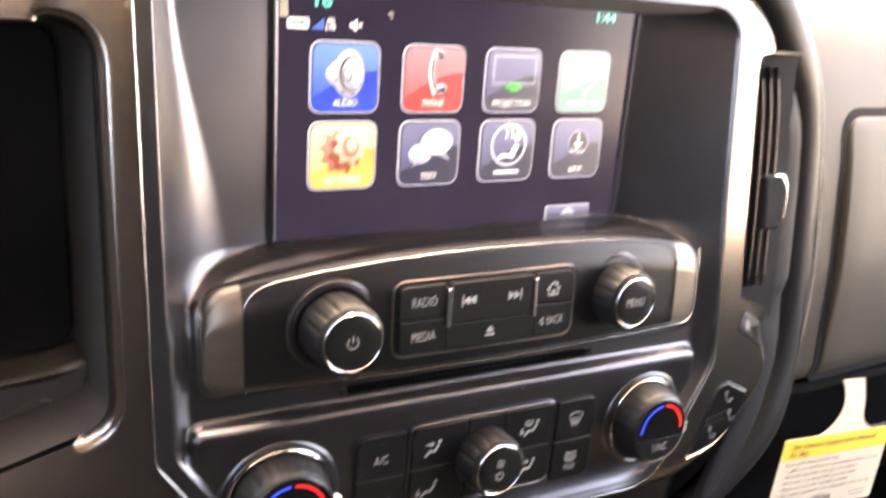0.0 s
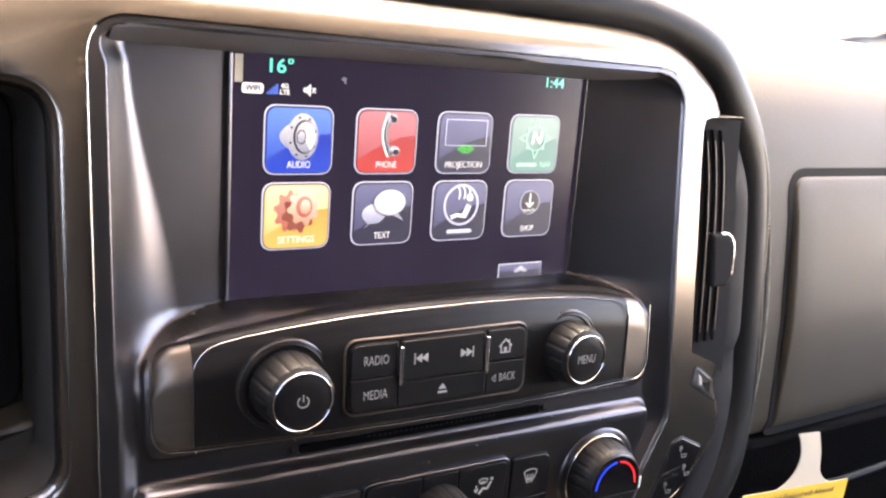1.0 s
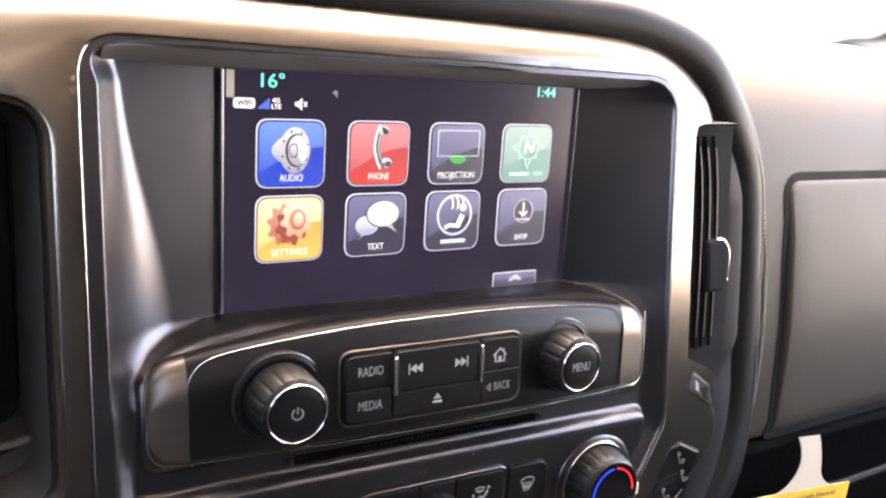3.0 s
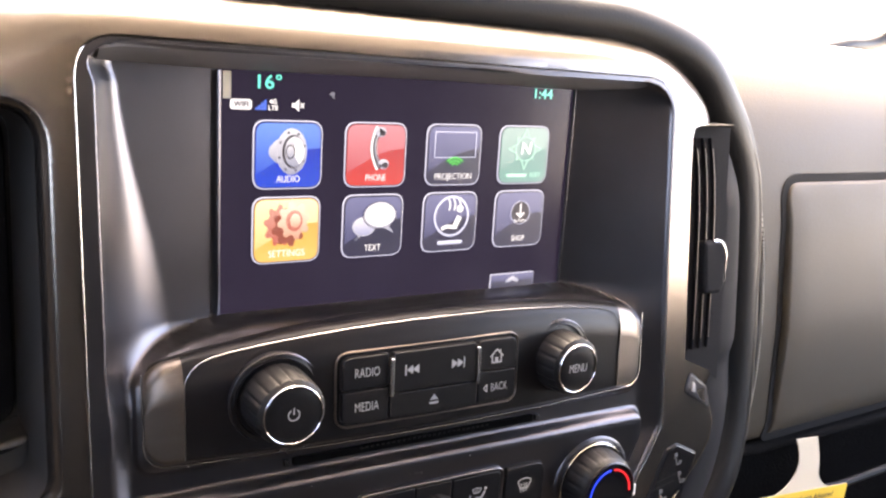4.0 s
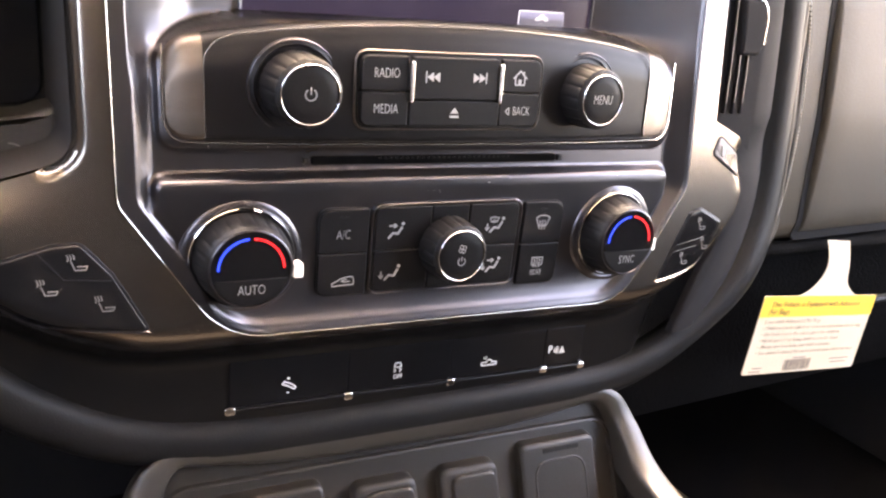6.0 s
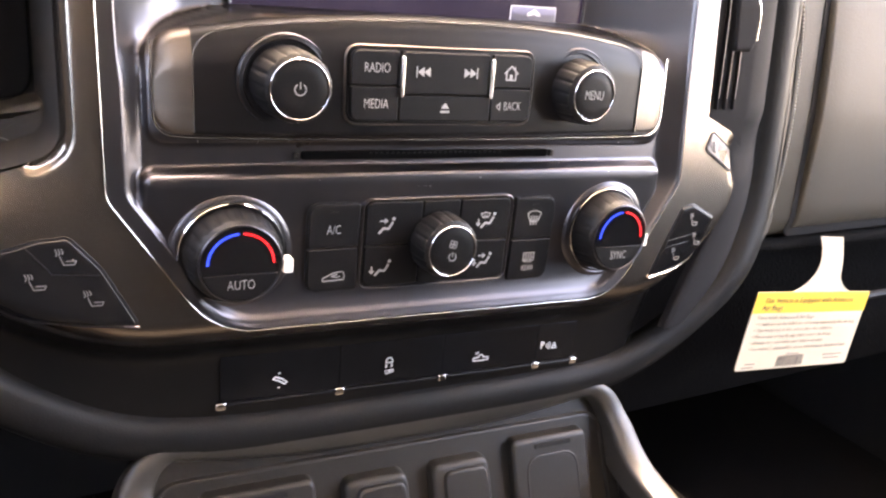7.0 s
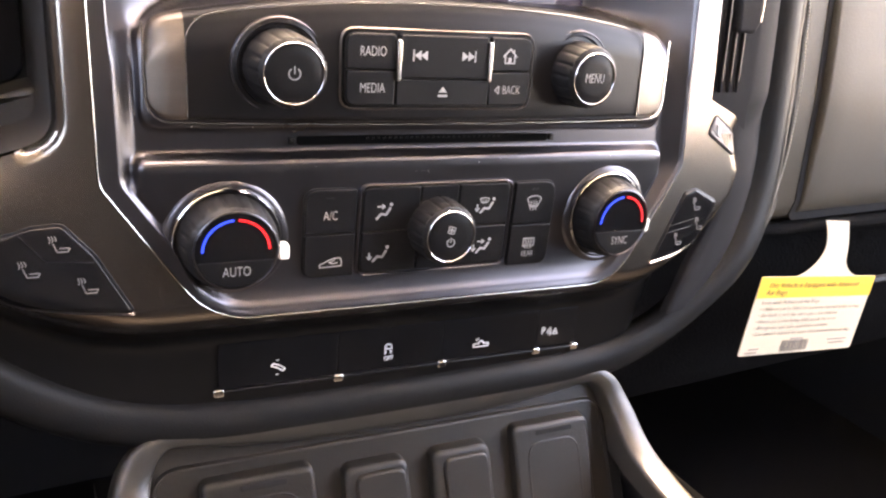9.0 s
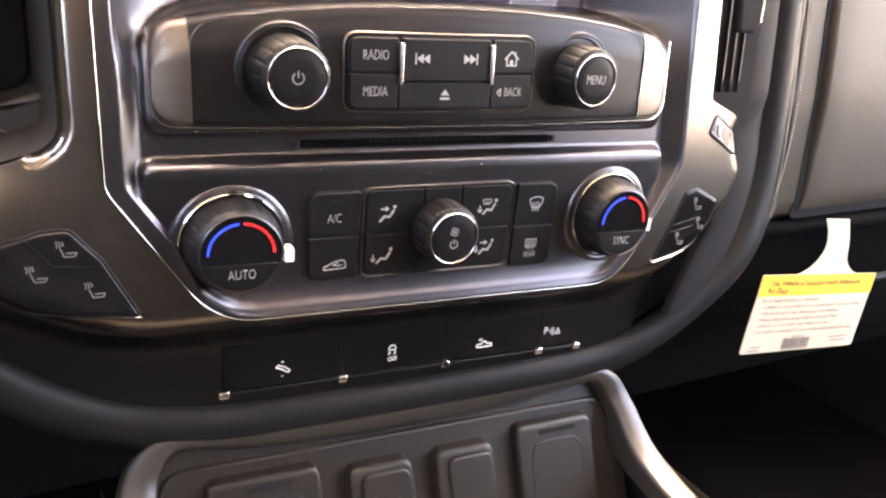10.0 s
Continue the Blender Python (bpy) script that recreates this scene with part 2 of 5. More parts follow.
def shell(bm, out, y, depth, bevel=0.001, steps=3, domed=0, back=False):
    """A moulded piece: outline, front face at y(x, z), rounded front edge, walls running back by depth."""
    f = fy(y)
    rings = [[(x, f(x, z) + depth, z) for x, z in out]]
    for k in range(steps + 1):
        a = math.pi / 2 * k / steps
        o = inset(out, bevel * (1 - math.cos(a)))
        rings.append([(x, f(x, z) + bevel * (1 - math.sin(a)), z) for x, z in o])
    last = inset(out, bevel)
    if domed == 0:
        last = inset(out, bevel + min(0.0004, bevel * 0.4))
        rings.append([(x, f(x, z), z) for x, z in last])
    cx, cz = sum(p[0] for p in last) / len(last), sum(p[1] for p in last) / len(last)
    for k in range(1, domed + 1):
        s = 1 - k / (domed + 1)
        ring = [(cx + (x - cx) * s, cz + (z - cz) * s) for x, z in last]
        rings.append([(x, f(x, z), z) for x, z in ring])
    return loft(bm, rings, True, "both" if back else "end")


def band(bm, out, prof, y):
    """A moulding run round an outline: profile of (inset, depth from y)."""
    f = fy(y)
    return loft(bm, [[(x, f(x, z) + dy, z) for x, z in inset(out, d)] for d, dy in prof])


def lathe(bm, cx, cz, prof, n=48, rib=None):
    """Turned about the depth axis: profile of (radius, y). rib(k, i): extra radius."""
    rings = []
    for i, (r, y) in enumerate(prof):
        ring = []
        for k in range(n):
            a = 2 * math.pi * k / n
            q = r + (rib(k, i) if rib else 0)
            ring.append((cx + q * math.cos(a), y, cz + q * math.sin(a)))
        rings.append(ring)
    return loft(bm, rings, True, "end")


def tube(bm, pts, r, n=10, closed=False, squash=1.0):
    """A round moulding along 3D points; r: radius or one radius a point."""
    P = [Vector(p) for p in pts]
    rings = []
    for i, p in enumerate(P):
        a = P[i - 1] if (i or closed) else p
        b = P[(i + 1) % len(P)] if (i + 1 < len(P) or closed) else p
        t = (b - a).normalized()
        u = t.cross(Vector((0, 1, 0)))
        if u.length < 1e-4:
            u = Vector((1, 0, 0))
        u.normalize()
        v = t.cross(u)
        q = r[i] if isinstance(r, (list, tuple)) else r
        rings.append([p + u * q * math.cos(2 * math.pi * k / n) + v * q * squash * math.sin(2 * math.pi * k / n) for k in range(n)])
    if closed:
        rings.append(rings[0])
        loft(bm, rings)
        bmesh.ops.remove_doubles(bm, verts=bm.verts, dist=1e-6)
        return bm
    return loft(bm, rings, True, "both")


def smooth_path(pts, n=8):
    """Catmull-Rom through the points."""
    P = [Vector(p) for p in pts]
    P = [2 * P[0] - P[1]] + P + [2 * P[-1] - P[-2]]
    out = []
    for i in range(1, len(P) - 2):
        a, b, c, d = P[i - 1:i + 3]
        for k in range(n):
            t = k / n
            out.append(0.5 * ((2 * b) + (c - a) * t + (2 * a - 5 * b + 4 * c - d) * t * t + (3 * b - a - 3 * c + d) * t ** 3))
    return out + [P[-2]]


def strokes(bm, lines, w, y, t=0.0002):
    """Printed lines in the x-z plane, as thin raised bars."""
    for line in lines:
        for (x0, z0), (x1, z1) in zip(line, line[1:]):
            d = Vector((x1 - x0, z1 - z0))
            if d.length < 1e-7:
                continue
            d.normalize()
            o = Vector((-d.y, d.x)) * w / 2
            e = d * w * 0.25
            c = [(x0 - e.x + o.x, z0 - e.y + o.y), (x0 - e.x - o.x, z0 - e.y - o.y), (x1 + e.x - o.x, z1 + e.y - o.y), (x1 + e.x + o.x, z1 + e.y + o.y)]
            slab(bm, c, y, t)
    return bm


def slab(bm, out, y, t=0.0002):
    f = fy(y)
    loft(bm, [[(x, f(x, z) + t, z) for x, z in out], [(x, f(x, z), z) for x, z in out]], True, "end")
    return bm


def arc(x, z, r, a0, a1, n=12, rz=None):
    return [(x + r * math.cos(radians(a0 + (a1 - a0) * k / n)), z + (rz or r) * math.sin(radians(a0 + (a1 - a0) * k / n))) for k in range(n + 1)]


def lettering(text, x, z, y, size, wide=0.86, align="CENTER", turn=0.0, bold=0.0, shear=0.0):
    """Printed words as thin raised letters facing the seats."""
    cu = bpy.data.curves.new("words", "FONT")
    cu.body, cu.size, cu.align_x, cu.align_y, cu.extrude, cu.offset, cu.shear = text, size, align, "CENTER", 0.00008, bold, shear
    cu.resolution_u = 3
    ob = bpy.data.objects.new("words", cu)
    me = bpy.data.meshes.new_from_object(ob)
    bm = bmesh.new()
    bm.from_mesh(me)
    bpy.data.objects.remove(ob)
    bpy.data.curves.remove(cu)
    bpy.data.meshes.remove(me)
    c, s = math.cos(radians(turn)), math.sin(radians(turn))
    f = fy(y)
    for v in bm.verts:
        a, b, d = v.co.x * wide, v.co.y, v.co.z
        px, pz = x + a * c - b * s, z + a * s + b * c
        v.co = (px, f(px, pz) - d, pz)
    return bm


def fitted(text, size, length):
    """Widening that makes words of a size run over a length."""
    probe = lettering(text, 0, 0, 0, size, 1.0, "LEFT")
    wide = length / max(v.co.x for v in probe.verts)
    probe.free()
    return wide


def B():
    return bmesh.new()


def clamp(v, a=0.0, b=1.0):
    return max(a, min(b, v))


def ease(a, b, v):
    t = clamp((v - a) / (b - a))
    return t * t * (3 - 2 * t)


# large structure: the pod --------------------------------------------
def YF(x, z):
    """Front plane of the centre fascia."""
    return -0.024 + 0.082 * z


FRAME = rpoly([(-0.104, -0.1805, 0.034), (0.104, -0.1805, 0.034), (0.142, -0.1225, 0.012), (0.1380, 0.0545, 0.020),
               (-0.142, 0.0568, 0.015), (-0.142, -0.1225, 0.012)], 10)


def span(z):
    """Left and right edge of the panel at a height."""
    xs = []
    for (x0, z0), (x1, z1) in zip(FRAME, FRAME[1:] + FRAME[:1]):
        if (z0 - z) * (z1 - z) <= 0 and z0 != z1:
            xs.append(x0 + (x1 - x0) * (z - z0) / (z1 - z0))
    return min(xs), max(xs)


def gap_to(line, X, Z):
    """Distance of points from an open line."""
    d = np.full(np.shape(X), 9.0)
    for (x0, z0), (x1, z1) in zip(line, line[1:]):
        ex, ez = x1 - x0, z1 - z0
        t = np.clip(((X - x0) * ex + (Z - z0) * ez) / max(ex * ex + ez * ez, 1e-12), 0, 1)
        d = np.minimum(d, np.hypot(X - x0 - ex * t, Z - z0 - ez * t))
    return d


def within(out, X, Z):
    """Distance of points from an outline, positive inside it."""
    inside = np.zeros(np.shape(X), bool)
    for (x0, z0), (x1, z1) in zip(out, out[1:] + out[:1]):
        if z0 != z1:
            inside = inside ^ (((z0 > Z) != (z1 > Z)) & (X < (x1 - x0) * (Z - z0) / (z1 - z0) + x0))
    d = gap_to(out + out[:1], X, Z)
    return np.where(inside, d, -d)


def glide(a, b, v):
    t = np.clip((v - a) / (b - a), 0, 1)
    return t * t * (3 - 2 * t)


def hood(x):
    """Height of the crown of the radio panel."""
    return -0.0440 - 0.0092 * abs(x / 0.11) ** 2.4


def brow(x):
    """Top of the swelling that carries the radio."""
    q = clamp((abs(x) - 0.075) / 0.0521)
    return -0.0505 - 0.0190 * (1 - math.sqrt(1 - q * q))


BROW = [(0.1270 * math.sin(math.pi / 2 * k / 40), brow(0.1270 * math.sin(math.pi / 2 * k / 40))) for k in range(40, -41, -1)]
SWELL = rpoly([(-0.1270, -0.1030, 0.009), (0.1270, -0.1030, 0.009)] + [(x, z, 0) for x, z in BROW], 6)
SWELL_LOW = rpoly([(-0.1005, -0.1778, 0.030), (0.1005, -0.1778, 0.030), (0.1290, -0.1270, 0.006), (0.1290, -0.1118, 0.010), (-0.1310, -0.1118, 0.013), (-0.1310, -0.1265, 0.008)], 8)


def fascia(x, z, hw):
    """Depth of the moulded panel: flat rim, screen recess, and the two swellings for radio and climate."""
    ax, y0 = np.abs(x), YF(x, z)
    rim = 0.0014 + 0.0044 * glide(0.05, -0.05, x)
    rim = rim + (0.0028 - rim) * glide(0.0400, 0.0500, z) + (0.0012 - rim) * glide(-0.150, -0.172, z)
    s = np.clip((ax - 0.0885) / np.maximum(hw - rim - 0.0885, 0.01), 0, 1)
    knee = 0.79 - 0.40 * glide(0.050, -0.060, z)
    left = 0.38 * s + 0.62 * np.clip((s - knee) / (1 - knee), 0, 1) ** 2
    wall = np.where(x < 0, left, s ** 1.15)
    up = 0.001 + (y0 + 0.0006 - 0.001) * np.maximum(wall, glide(0.0505, 0.0545, z))
    reach = hw - rim - ax
    valley = y0 + 0.0054 * (0.15 + 0.85 * glide(-0.176, -0.148, z)) * np.where(x < 0, glide(0.0, 0.0085, reach), glide(-0.004, 0.0150, reach))
    up = up + (np.minimum(up, valley) - up) * glide(-0.050, -0.080, z)
    d = within(SWELL, x, z)
    y = up + (y0 + 0.0024 - up) * (0.62 * glide(-0.0006, 0.0014, d) + 0.38 * glide(0.0010, 0.0070, d))
    d = within(SWELL_LOW, x, z)
    face = -0.0345 + 0.030 * (-0.113 - z)
    face = face + (y0 + 0.0014 - face) * np.clip((-0.150 - z) / 0.0285, 0, 1) ** 2.4
    y = y + (face - y) * (0.86 * glide(-0.0006, 0.0032, d) + 0.14 * glide(0.0, 0.0075, d))
    return y + (y0 - y) * glide(rim + 0.0010, rim - 0.0004, within(FRAME, x, z))


def fascia_mesh(bm, nx=300, nz=260):
    zs = np.linspace(-0.1804, 0.0564, nz + 1)
    ends = np.array([span(float(z)) for z in zs])
    u = np.linspace(-1, 1, nx + 1)[None, :]
    u = 0.58 * u + 0.42 * np.sin(u * math.pi / 2)
    X = ends[:, :1] + (ends[:, 1:] - ends[:, :1]) * (u + 1) / 2
    hw = np.where(X < 0, -ends[:, :1], ends[:, 1:])
    Z = np.repeat(zs[:, None], nx + 1, 1)
    Y = fascia(X, Z, hw)
    return loft(bm, np.stack((X, Y, Z), 2).tolist(), False)


stack = thing("centre_fascia", "satin graphite centre fascia panel with silver edge line", "dashboard panel", (0, 0.02, -0.18))
part("panel", fascia_mesh(B()), SATIN, stack, smooth=60)
part("edge_line", band(B(), FRAME, [(-0.0008, 0.0015), (-0.00075, 0.0003), (-0.0006, -0.0001), (-0.0004, -0.0002), (-0.0002, -0.0001), (0.0, 0.0004), (0.0002, 0.0020)], lambda x, z: YF(x, z) + 0.0016 * ease(0.0500, 0.0560, z)), EDGE, stack, "thin bright silver edge line")
part("recess_lip", loft(B(), [[(x, y, z - 0.0012 * clamp((x - 0.02) / 0.1) - 0.0012 * clamp((abs(x) - 0.121) / 0.013) ** 2) for y, z in ((-0.0196, 0.0552), (-0.0188, 0.0536), (-0.0125, 0.0503), (-0.0006, 0.0476))] for x in [-0.134 + 0.004 * k for k in range(67)]], False), LIP, stack, "matt grey lip over the screen")
part("disc_slot", shell(B(), rrect(-0.066, 0.057, -0.1094, -0.1058, 0.001), -0.0286, 0.004, 0.0003), SLOT, stack, "black disc slot")
for k in range(26):
    x = -0.036 + 0.0026 * k
    part("bristle", slab(B(), rrect(x, x + 0.0014, -0.1072, -0.1064, 0.0001, 1), -0.0290, 0.0005), BUTTON, stack)
for x in (-0.0685, 0.0595):
    part("slot_mark", shell(B(), rrect(x - 0.0012, x + 0.0012, -0.1090, -0.1062, 0.0004), -0.0290, 0.002, 0.0003), PLASTIC, stack)

# dust on the satin face
random.seed(21)
for k in range(16):
    x, z = random.uniform(-0.125, 0.12), random.choice((random.uniform(-0.1035, -0.1005), random.uniform(-0.118, -0.111), random.uniform(-0.060, -0.054)))
    hw = span(z)[1]
    q, s = random.uniform(0, 3.1), random.uniform(0.00012, 0.00028)
    part("dust_fleck", slab(B(), disc(x, z, s, 6, q, s * 0.7), lambda a, b: float(fascia(a, b, hw)) - 0.0003), PRINT_WHITE, stack)

# trim that surrounds the fascia: one skin from the crown to the tuck over the switches
OPENING = rpoly([(-0.230, 0.0320, 0), (-0.230, -0.1290, 0), (-0.1556, -0.1060, 0.014), (-0.1546, 0.0320, 0.013)], 8)
CROWN_LOW = [(-0.23, 0.0390), (-0.172, 0.0400), (-0.152, 0.0500), (-0.135, 0.0590), (-0.09, 0.0605), (0.05, 0.0600), (0.095, 0.0592), (0.128, 0.0555), (0.144, 0.0470), (0.1520, 0.0360), (0.1535, 0.0300)]
CROWN_HIGH = [(-0.23, 0.0765), (0.05, 0.0765), (0.100, 0.0760), (0.142, 0.0710), (0.178, 0.0540), (0.1925, 0.0345)]
VENT_EDGE = [(0.1865, 0.0330), (0.160, 0.0325), (0.1545, 0.0310), (0.1532, 0.0260), (0.1534, 0.0080), (0.1556, -0.0507), (0.1575, -0.0895), (0.1760, -0.0970)]
FLANK_EDGE = [(0.1760, -0.0970), (0.1880, -0.1080), (0.1960, -0.1250), (0.1940, -0.1420), (0.1870, -0.1580), (0.1740, -0.1800), (0.1620, -0.2050), (0.1550, -0.2335)]
FOOT_EDGE = [(0.1550, -0.2335), (0.11, -0.2435), (0.0, -0.2450), (-0.09, -0.2445), (-0.14, -0.238), (-0.18, -0.216), (-0.215, -0.186), (-0.23, -0.178)]
CROWN_HIGH = [(p.x, p.z) for p in smooth_path([(x, 0, z) for x, z in CROWN_HIGH], 6)]
CROWN_LOW = [(p.x, p.z) for p in smooth_path([(x, 0, z) for x, z in CROWN_LOW], 6)]
LANE = CROWN_LOW + [(0.1865, 0.0330)] + CROWN_HIGH[::-1]
notch = [p for p in OPENING if p[0] > -0.2299]
TRIM_OUT = FOOT_EDGE[::-1][:-1] + FLANK_EDGE[::-1][:-1] + VENT_EDGE[::-1] + CROWN_HIGH[::-1] + [(-0.23, 0.0320)] + notch[::-1] + [(-0.23, -0.1290)]
CURL_Z = np.linspace(-0.260, -0.160, 201)
CURL = np.interp(CURL_Z, [-0.260, -0.244, -0.212, -0.207, -0.203, -0.1985, -0.1925, -0.1875, -0.183, -0.160], [0.0303, 0.0292, 0.0264, 0.0254, 0.0226, 0.0160, 0.0072, 0.0024, 0.0, 0.0])
CURL = np.convolve(np.pad(CURL, 7, "edge"), np.ones(15) / 15, "valid")


def tuck(x, z):
    """Height counted from where the skin tucks under; it starts higher towards the sides."""
    return z - 0.0045 - np.where(x < 0, 0.021 * np.clip((-x - 0.12) / 0.062, 0, 2) ** 2, 0.016 * np.clip((x - 0.11) / 0.045, 0, 2) ** 2)


def vent_floor(z):
    """Depth of the vent's floor, which falls away under the crown."""
    return YF(0, z) + 0.0066 + 0.012 * ease(-0.015, 0.034, z)


def trim_depth(x, z):
    """Depth of the trim skin."""
    x, z = np.asarray(x, float), np.asarray(z, float)
    y0 = YF(x, z) + 0.0005
    y = y0 + np.interp(tuck(x, z), CURL_Z, CURL)
    y = y + 0.10 * np.maximum(0, -0.1465 - x) * glide(-0.135, -0.105, z)
    d = gap_to(notch, x, z)
    y = y + 0.0050 * np.clip(1 - d / 0.0040, 0, 1) ** 2.2
    d = gap_to(FLANK_EDGE[1:], x, z)
    y = y + 0.0150 * np.clip(1 - d / 0.0150, 0, 1) ** 2
    a, b = gap_to(CROWN_LOW, x, z), gap_to(CROWN_HIGH, x, z)
    t = np.where((within(LANE, x, z) > 0) | (b < 1e-4), a / (a + b + 1e-9), 0.0)
    back = 0.006 - 0.002 * glide(0.150, 0.205, x)
    return y + (back - y) * t ** 2.1


def sheet(out, holes, step, rings=()):
    """A fine net over an outline with holes: its points, triangles and their middles."""
    pts, edges = [], []
    for loop in [out] + list(holes):
        loop = dense(loop, step)
        n = len(pts)
        pts += loop
        edges += [(n + k, n + (k + 1) % len(loop)) for k in range(len(loop))]
    xs, zs = [p[0] for p in out], [p[1] for p in out]
    gx, gz = np.meshgrid(np.arange(min(xs), max(xs), step), np.arange(min(zs), max(zs), step))
    gx = gx + (np.arange(gx.shape[0]) % 2)[:, None] * step / 2
    gx, gz = gx.ravel(), gz.ravel()
    for ring in rings:
        ring = np.array(dense(ring, step))
        gx, gz = np.append(gx, ring[:, 0]), np.append(gz, ring[:, 1])
    keep = within(out, gx, gz) > step * 0.3
    for h in holes:
        keep &= within(h, gx, gz) < -step * 0.3
    pts += list(zip(gx[keep].tolist(), gz[keep].tolist()))
    vs, _, fs, *_ = delaunay_2d_cdt([Vector(p) for p in pts], edges, [], 0, 1e-7)
    V = np.array([tuple(v) for v in vs])
    F = np.array([tuple(f) for f in fs if len(f) == 3])
    C = V[F].mean(1)
    ok = within(out, C[:, 0], C[:, 1]) > 0
    for h in holes:
        ok &= within(h, C[:, 0], C[:, 1]) < 0
    return V, F[ok], C[ok]


def skin(net, depth, pick):
    """The picked triangles of a net, set at their depth."""
    V, F, C = net
    F = F[pick(C[:, 0], C[:, 1])]
    used, F = np.unique(F, return_inverse=True)
    Y = depth(V[used, 0], V[used, 1])
    T = F.reshape(-1, 3)
    E = np.concatenate((T[:, [0, 1]], T[:, [1, 2]], T[:, [2, 0]]))
    pair, count = np.unique(np.sort(E, 1), axis=0, return_counts=True)
    rest = np.ones(len(Y), bool)
    rest[pair[count == 1].ravel()] = False
    rest &= V[used, 1] > 0.036
    for _ in range(10):
        total, n = np.zeros(len(Y)), np.zeros(len(Y))
        for a, b in ((0, 1), (1, 0)):
            np.add.at(total, pair[:, a], Y[pair[:, b]])
            np.add.at(n, pair[:, a], 1)
        Y = np.where(rest, 0.5 * Y + 0.5 * total / n, Y)
    bm = B()
    verts = [bm.verts.new((x, y, z)) for (x, z), y in zip(V[used].tolist(), Y.tolist())]
    for f in F.reshape(-1, 3).tolist():
        bm.faces.new([verts[i] for i in f])
    return bm


EYE = inset(FRAME, -0.0008)
net = sheet(TRIM_OUT, [EYE], 0.0019, [inset(EYE, -0.0008), inset(OPENING, -0.0007), inset(OPENING, -0.0016)])
part("trim_surround", skin(net, trim_depth, lambda x, z: tuck(x, z) > -0.1925), TRIM, None, "bronze-grey satin painted dashboard trim round the fascia", kind="structure", category="trim", smooth=70)
part("lower_fascia", skin(net, trim_depth, lambda x, z: tuck(x, z) <= -0.1925), LOWER, None, "dark lower fascia round the switch bank", kind="structure", category="trim", smooth=70)
part("trim_return", loft(B(), [[(x, YF(x, z) + dy, z) for x, z in EYE + EYE[:1]] for dy in (0.0005, 0.004)], False), DARK, None, "dark inner edge of the trim", kind="structure", category="trim")
# throat from the trim into the instrument opening
rows = []
for d, dy in ((0.0, 0.0), (0.0004, 0.0040), (0.0012, 0.010), (0.0030, 0.024), (0.0045, 0.05)):
    pts = [p for p in inset(OPENING, d)]
    rows.append([(x, YF(x, z) + 0.0065 + dy, z) for x, z in pts])
part("cluster_throat", loft(B(), rows), CLUSTER, None, "dark grey throat of the instrument opening", kind="structure", category="trim", smooth=60)

cluster = thing("instrument_cluster", "dark instrument cluster set deep behind the trim", "instrument cluster", (-0.25, 0.05, -0.1))
part("backplate", shell(B(), rrect(-0.47, -0.150, -0.13, 0.04, 0.01), 0.024, 0.01, 0.001), CLUSTER, cluster)
part("lens", shell(B(), rrect(-0.47, -0.1605, -0.095, 0.03, 0.012), 0.020, 0.003, 0.001), GLOSS, cluster)
pod = part("switch_pod", shell(B(), rpoly([(-0.225, -0.138, 0.004), (-0.1580, -0.118, 0.008), (-0.1562, -0.0900, 0.008), (-0.1705, -0.0955, 0.010), (-0.225, -0.100, 0.004)]), 0.000, 0.02, 0.003), POD, cluster, "dark grey lamp switch panel")
bm = strokes(B(), [[(-0.1672 + 0.0013 * q, -0.1083 - 0.0017 * k + 0.0003 * (q % 2)) for q in range(5)] for k in range(3)], 0.0004, -0.0003)
strokes(bm, [arc(-0.1755, -0.1112, 0.0060, -85, 85, 12, 0.0050)], 0.0006, -0.0003)
part("lamp_symbol", bm, PRINT_DIM, pod)

# padded roll round the pod
ROLL_PATH = smooth_path([(-0.46, 0.006, 0.083), (-0.2, 0.006, 0.083), (0.0, 0.006, 0.0820), (0.08, 0.006, 0.0825), (0.13, 0.006, 0.0800), (0.176, 0.006, 0.066), (0.2035, 0.0085, 0.0405),
                         (0.2290, 0.012, 0.008), (0.2390, 0.0115, -0.030), (0.2455, 0.0085, -0.10), (0.2425, 0.003, -0.150), (0.2265, -0.005, -0.184), (0.194, -0.009, -0.212), (0.155, -0.011, -0.233),
                         (0.11, -0.011, -0.2435), (0.0, -0.011, -0.2465), (-0.09, -0.011, -0.2460), (-0.14, -0.011, -0.238), (-0.18, -0.010, -0.216), (-0.215, -0.008, -0.184), (-0.26, -0.008, -0.16), (-0.46, 0, -0.155)], 8)
radii = [0.0075 + 0.0040 * ease(0, 40, i) + 0.0045 * ease(32, 54, i) * ease(100, 80, i) for i in range(len(ROLL_PATH))]
part("padded_roll", tube(B(), ROLL_PATH, radii, 20, squash=0.85), ROLL, None, "dark grained padded roll round the centre pod", kind="structure", category="trim", smooth=60)
# dark joint along the outer side of the roll
joint = []
for p, r in [(q, r) for q, r in zip(ROLL_PATH, radii) if q.x > 0.10 and q.z > -0.03]:
    out = Vector((p.x - 0.06, 0, p.z + 0.09)).normalized()
    joint.append(p + out * (r + 0.0003) + Vector((0, -0.0008, 0)))
part("roll_joint", tube(B(), joint, 0.0007, 6), DARK, None, "thin dark joint beside the padded roll", kind="structure", category="trim")
